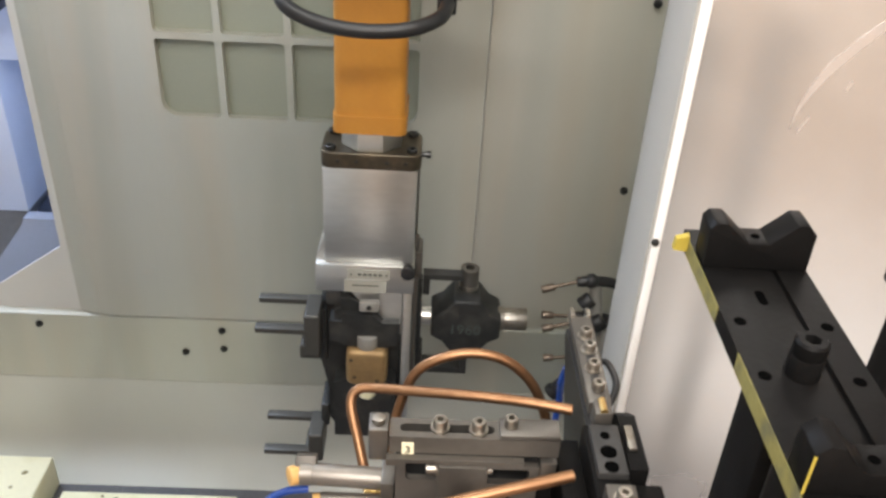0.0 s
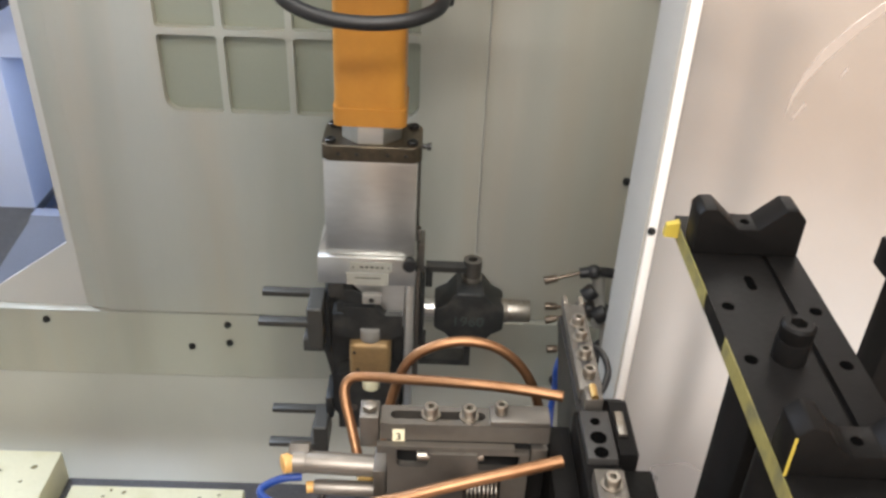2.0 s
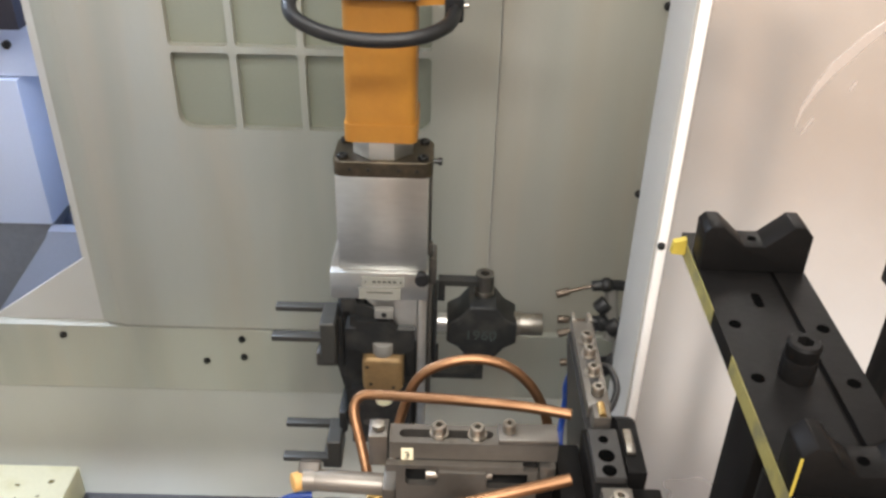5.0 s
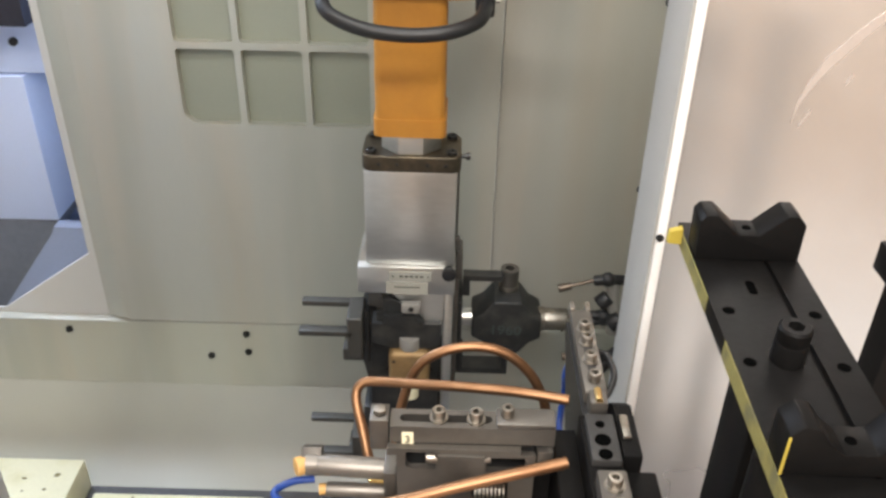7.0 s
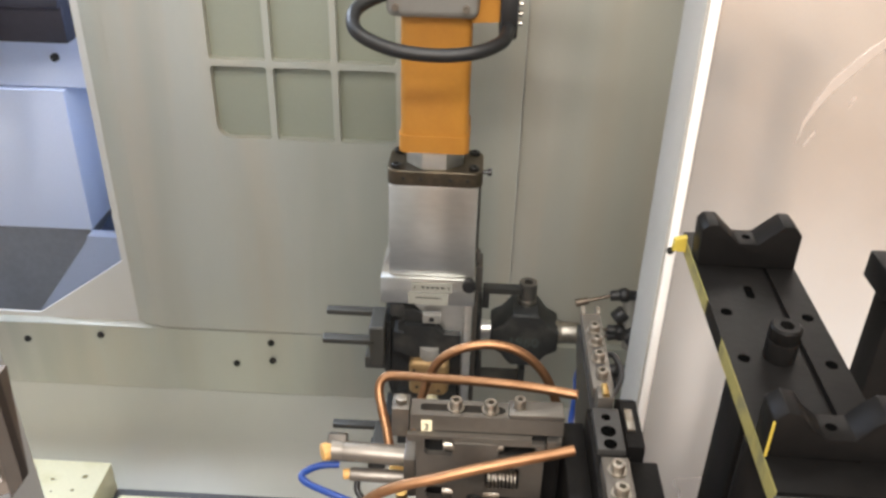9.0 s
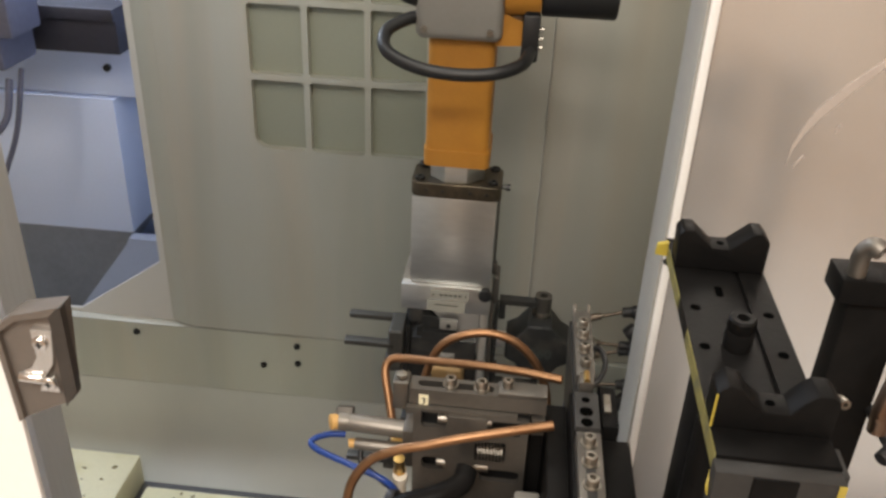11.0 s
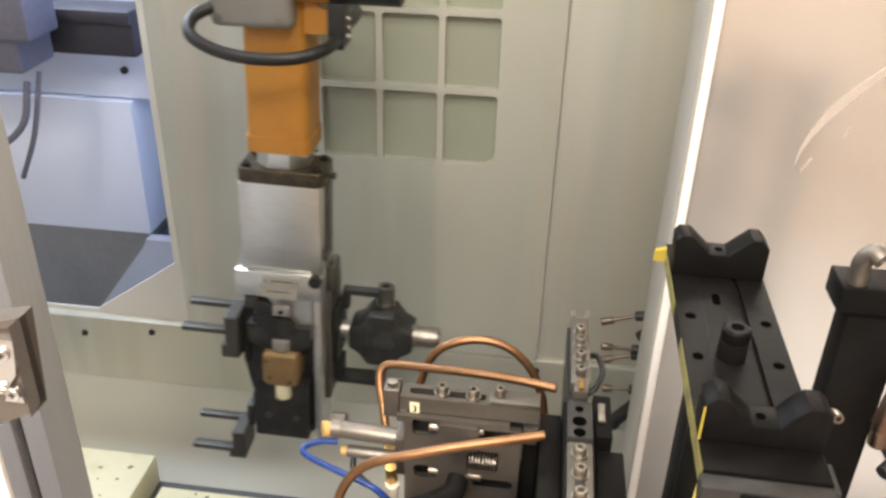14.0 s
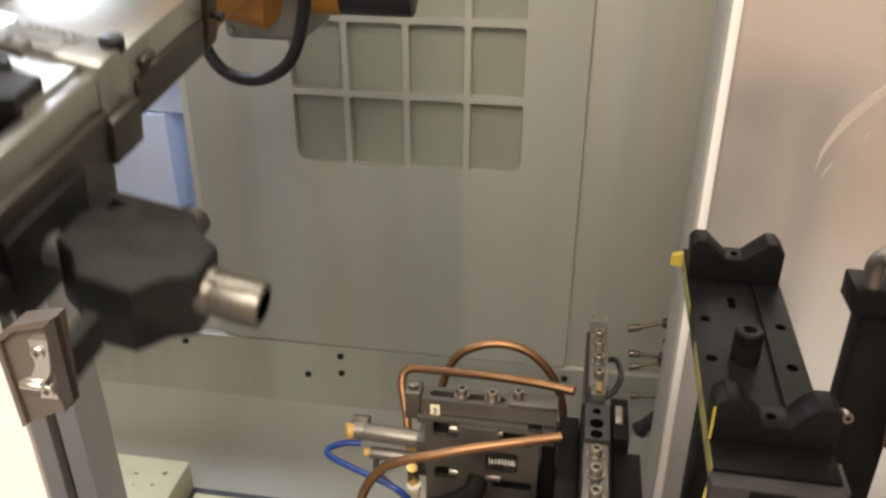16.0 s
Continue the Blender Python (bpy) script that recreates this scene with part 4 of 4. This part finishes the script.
def bmesh_bevel(ob, w):
    """Turn the carrier a quarter so that it runs across the gripper, then round its edges."""
    bm = bmesh.new()
    bm.from_mesh(ob.data)
    for v in bm.verts:
        v.co.x, v.co.y = v.co.y, v.co.x
    bmesh.ops.reverse_faces(bm, faces=bm.faces[:])
    bmesh.ops.bevel(bm, geom=bm.edges[:], offset=w, segments=2, affect="EDGES", profile=0.5)
    bm.to_mesh(ob.data)
    bm.free()


def robot_gripper():
    """Origin at the tool flange."""
    t = thing("robot_gripper", "double robot gripper with brushed steel body and black jaws", "gripper")
    bm = prism(B(), rounded(-0.079, 0.086, -0.102, -0.004, (0.018,) * 4, 4), "z", -0.012, 0.016)
    bmesh.ops.bevel(bm, geom=bm.edges[:], offset=0.0015, segments=1, affect="EDGES")
    part("adapter_plate", bm, BRONZE, t, "burnished dark steel adapter plate")
    ring = cyl(B(), (0.002, -0.046, 0.0162), (0.002, -0.046, 0.0485), 0.053, seg=8, bevel=0.0015)
    bmesh.ops.rotate(ring, cent=(0.002, -0.046, 0), matrix=Matrix.Rotation(radians(22.5), 3, "Z"), verts=ring.verts[:])
    part("octagon", ring, BRUSHED, t, "machined aluminium octagon adapter")
    for x, y in ((-0.064, -0.085), (0.070, -0.085), (0.070, -0.022), (-0.064, -0.022)):
        cap_screw(t, (x, y, 0.0165), 0.009, 0.006, False, "screw", STEEL_DARK)
    for x in (-0.05, -0.02, 0.03, 0.06):
        part("dowel", cyl(B(), (x, -0.1035, 0.002), (x, -0.1015, 0.002), 0.003, seg=10), STEEL_DARK, t)
    part("knob", cyl(cyl(B(), (0.086, -0.058, 0.0), (0.094, -0.058, 0.0), 0.004, seg=10), (0.094, -0.058, 0.0), (0.101, -0.058, 0.0), 0.0065, seg=14), STEEL_DARK, t)
    part("body", box(B(), -0.076, 0.080, -0.100, -0.018, -0.195, -0.0122, 0.0035), BRUSHED, t, "brushed steel gripper body")
    part("side_cover", box(B(), 0.0805, 0.0845, -0.060, -0.012, -0.185, -0.02, 0.002), STEEL, t)
    part("valve", box(B(), 0.0805, 0.089, -0.080, -0.066, -0.175, -0.15, 0.002), STEEL, t)
    part("lower_block", box(B(), -0.091, 0.082, -0.108, 0.004, -0.252, -0.1955, 0.003), BRUSHED, t)
    part("shoulder", prism(B(), [(-0.091, -0.195), (-0.0765, -0.195), (-0.0765, -0.150)], "y", -0.09, -0.01), BRUSHED, t)
    part("ear", box(B(), 0.0825, 0.096, -0.05, 0.004, -0.258, -0.2, 0.003), STEEL, t)
    part("port", cyl(B(), (0.071, -0.1155, -0.205), (0.071, -0.1005, -0.205), 0.0125, seg=24, bevel=0.001), BLACK_RUBBER, t, "round black port plug")
    part("name_plate", box(B(), -0.034, 0.040, -0.1100, -0.1082, -0.222, -0.203), LABEL_WHITE, t, "pale maker's plate with worn print")
    part("name_plate", box(B(), -0.040, 0.034, -0.1100, -0.1082, -0.250, -0.226), LABEL_WHITE, t, "pale maker's plate with worn print")
    for k in range(5):
        part("print_bar", box(B(), -0.016 + 0.009 * k, -0.010 + 0.009 * k, -0.1105, -0.11005, -0.2145, -0.2105), INK, t)
    part("print_bar", box(B(), -0.026, 0.020, -0.1105, -0.11005, -0.2365, -0.2345), INK, t)
    for x in (-0.028, 0.034):
        part("rivet", cyl(B(), (x, -0.1115, -0.2125), (x, -0.110, -0.2125), 0.0018, seg=8), STEEL_DARK, t)
    part("side_plate", box(B(), 0.063, 0.080, -0.100, 0.0, -0.60, -0.2525, 0.003), BRUSHED, t, "long bright side plate")
    part("corner_plate", prism(B(), [(-0.030, -0.2525), (0.0625, -0.2525), (0.0625, -0.345), (0.052, -0.345)], "y", -0.104, -0.0785), BRUSHED, t, "bright triangular plate beside the chuck")
    # front chuck
    part("front_chuck", prism(B(), rounded(-0.074, 0.0615, -0.605, -0.2525, (0.035, 0.02, 0.02, 0.012), 4), "y", -0.078, 0.0), GRIP_BLACK, t, "black gripper chuck body")
    part("chuck_cap", prism(B(), [(-0.058, -0.345), (0.050, -0.345), (0.050, -0.338), (0.010, -0.283), (-0.030, -0.262), (-0.046, -0.262), (-0.046, -0.285), (-0.058, -0.292)], "y", -0.112, -0.1045), GRIP_BLACK, t)
    part("chuck_core", box(B(), -0.058, -0.031, -0.1043, -0.0785, -0.345, -0.262, 0.002), GRIP_BLACK, t)
    part("top_lug", box(B(), -0.074, -0.047, -0.106, -0.0785, -0.284, -0.2535, 0.003), GRIP_BLACK, t)
    part("cap_rib", prism(B(), [(-0.045, -0.312), (0.028, -0.312), (0.028, -0.306), (0.012, -0.290), (-0.045, -0.290)], "y", -0.124, -0.1125), GRIP_BLACK, t)
    part("cap_screw_head", cyl(B(), (-0.048, -0.1165, -0.324), (-0.048, -0.1122, -0.324), 0.006, seg=14), STEEL_DARK, t)
    part("key_block", box(B(), -0.012, 0.022, -0.126, -0.1125, -0.282, -0.262, 0.002), ROBOT_GREY, t)
    part("key_screw", cyl(B(), (0.005, -0.1275, -0.272), (0.005, -0.1258, -0.272), 0.005, seg=12), STEEL_DARK, t)
    part("jaw", prism(B(), [(-0.066, -0.31), (0.060, -0.31), (0.060, -0.352), (0.038, -0.366), (-0.032, -0.366), (-0.066, -0.352)], "y", -0.120, -0.0785), GRIP_BLACK, t)
    part("jaw", prism(B(), [(-0.060, -0.59), (0.055, -0.59), (0.055, -0.455), (0.035, -0.44), (-0.030, -0.44), (-0.060, -0.455)], "y", -0.118, -0.0785), GRIP_BLACK, t)
    part("jaw_screw", cyl(B(), (-0.03, -0.1215, -0.535), (-0.03, -0.1175, -0.535), 0.007, seg=12), STEEL, t)
    part("jaw_screw", cyl(B(), (0.03, -0.1215, -0.535), (0.03, -0.1175, -0.535), 0.007, seg=12), STEEL, t)
    wp = prism(B(), rounded(-0.036, 0.040, -0.448, -0.366, (0.016, 0.016, 0.012, 0.012), 5), "y", -0.136, -0.0785)
    bmesh.ops.bevel(wp, geom=[e for e in wp.edges if abs(e.verts[0].co.y - e.verts[1].co.y) < 1e-6], offset=0.010, segments=3, affect="EDGES", profile=0.5)
    work = part("workpiece", wp, WORKPIECE, t, "tan rough forged workpiece")
    for x, z in ((-0.026, -0.385), (-0.020, -0.425), (0.022, -0.432)):
        part("pit", cyl(B(), (x, -0.1368, z), (x, -0.1358, z), 0.0035, seg=9), BRONZE, work)
    part("workpiece_neck", cyl(B(), (0.002, -0.112, -0.366), (0.002, -0.112, -0.340), 0.020, seg=20, bevel=0.001), ROBOT_GREY, work)
    part("workpiece_stem", cyl(B(), (0.003, -0.116, -0.482), (0.003, -0.116, -0.446), 0.017, seg=18, bevel=0.001), CREAM, work, "pale stem below the workpiece")
    part("grip_mount", box(B(), -0.0905, -0.0745, -0.085, -0.01, -0.43, -0.31, 0.004), GRIP_BLACK, t)
    part("grip_mount", box(B(), -0.0905, -0.0745, -0.085, -0.01, -0.60, -0.545, 0.004), GRIP_BLACK, t)
    part("grip_step", prism(B(), [(-0.0905, -0.42), (-0.074, -0.42), (-0.074, -0.50), (-0.082, -0.46)], "y", -0.08, -0.01), GRIP_BLACK, t)
    fork(t, -0.302, -0.331, -0.388)
    fork(t, -0.592, -0.634, -0.652)
    # side chuck
    o = Vector((0.187, 0.015, -0.387))
    quarter = [(0.068, 0.021), (0.062, 0.026), (0.046, 0.035), (0.030, 0.057), (0.025, 0.062)]
    poly = quarter + [(-u, v) for u, v in quarter[::-1]] + [(-u, -v) for u, v in quarter] + [(u, -v) for u, v in quarter[::-1]]
    sc = prism(B(), [(o.x + u, o.z + v) for u, v in poly], "y", o.y - 0.038, o.y + 0.04)
    bmesh.ops.bevel(sc, geom=[e for e in sc.edges if abs(e.verts[0].co.y - e.verts[1].co.y) < 1e-6], offset=0.005, segments=3, affect="EDGES", profile=0.5)
    part("side_chuck", sc, GRIP_BLACK, t, "black lobed chuck with chalk number")
    writing("chalk_number", "1960", 0.032, pose(o.x - 0.002, o.y - 0.0389, o.z - 0.004, 90, 0, 0), CHALK, t)
    part("shaft", cyl(cyl(B(), o + Vector((0.06, 0, 0)), o + Vector((0.122, 0, 0)), 0.0225, seg=28, bevel=0.002), o + Vector((0.05, 0, 0)), o + Vector((0.076, 0, 0)), 0.0250, seg=28, bevel=0.002), STEEL_BRIGHT, t, "bright turned steel shaft")
    part("bore", cyl(B(), o + Vector((0.1215, 0, 0)), o + Vector((0.1226, 0, 0)), 0.0150, seg=24), HOLE, t)
    part("neck", cyl(B(), (0.098, o.y, o.z), (0.14, o.y, o.z), 0.018, seg=24), BRUSHED, t)
    part("chuck_flange", box(B(), 0.090, 0.099, -0.035, 0.065, -0.445, -0.32, 0.002), GRIP_BLACK, t)
    part("arm", box(B(), 0.0805, 0.0895, -0.06, 0.045, -0.52, -0.2530, 0.002), STEEL, t)
    part("upper_bracket", prism(B(), [(0.0995, -0.335), (0.0995, -0.288), (0.178, -0.288), (0.178, -0.300), (0.113, -0.300), (0.113, -0.335)], "y", 0.012, 0.034), GRIP_BLACK, t)
    part("lower_bracket", prism(B(), [(0.0905, -0.455), (0.0905, -0.512), (0.195, -0.512), (0.195, -0.47), (0.182, -0.47), (0.182, -0.499), (0.104, -0.499), (0.104, -0.455)], "y", -0.01, 0.03), GRIP_BLACK, t)
    sock = tube(B(), [(o.x + 0.003, o.y + 0.015, o.z + 0.055), (o.x + 0.003, o.y + 0.015, o.z + 0.08), (o.x + 0.003, o.y + 0.015, o.z + 0.108)], 0.018, 24, 4, 0.5)
    part("socket", sock, STEEL, t, "bored steel socket")
    part("socket_ring", cyl(B(), (o.x + 0.003, o.y + 0.015, o.z + 0.056), (o.x + 0.003, o.y + 0.015, o.z + 0.072), 0.0195, seg=24, bevel=0.001), STEEL_BRIGHT, t, "bright steel ring")
    return t


FOREARM, WRIST, GRIPPER = robot_forearm(), robot_wrist(), robot_gripper()


# seconds, flange place, turns
ROBOT_ROWS = [
    (0.0, -0.077, 1.438, 1.031, 0, 0.4, 0), (4.3, -0.0765, 1.437, 1.032, 0, 0.4, 0), (5.0, -0.0765, 1.437, 1.032, 0, 0.4, 0), (5.7, -0.034, 1.431, 1.036, 0, 0.3, 0), (6.3, -0.0335, 1.431, 1.036, 0, 0.3, 0),
    (10.0, -0.0335, 1.431, 1.036, 0, 0.3, 0), (13.4, -0.0335, 1.430, 1.037, 0, 0.3, 0), (13.6, -0.09, 1.445, 1.030, -0.4, 0.4, 0.8), (13.8, -0.264, 1.465, 1.020, -1.3, 0.7, 2.0), (14.1, -0.405, 1.413, 1.038, -2.4, 2.0, 1.0),
    (14.5, -0.424, 1.293, 1.039, -20.5, 1.6, -1.2), (14.8, -0.414, 1.179, 1.082, -34.6, 2.2, -1.8), (15.0, -0.416, 1.113, 1.119, -41.3, 1.9, -2.8), (15.3, -0.418, 1.025, 1.202, -53.5, 2.3, -2.6),
    (15.6, -0.419, 0.979, 1.285, -61.0, 3.2, -3.2), (15.8, -0.430, 0.960, 1.362, -69.5, 8.5, -1.2), (16.0, -0.440, 0.960, 1.411, -80.4, 10.8, -1.4)]


def motions():
    tool = [(t, pose(x, y, z, rx, ry, rz)) for t, x, y, z, rx, ry, rz in ROBOT_ROWS]
    walk(WRIST, tool)
    walk(GRIPPER, tool)
    # the wrist pivot follows the flange, then stays in place while the wrist swings
    walk(FOREARM, [(t, Matrix.Translation(m @ Vector((0.0, -0.042, 0.42)))) for t, m in tool if t < 14] + [(t, pose(-0.412, 1.382, 1.462)) for t in (14.1, 15.0, 16.0)])


motions()
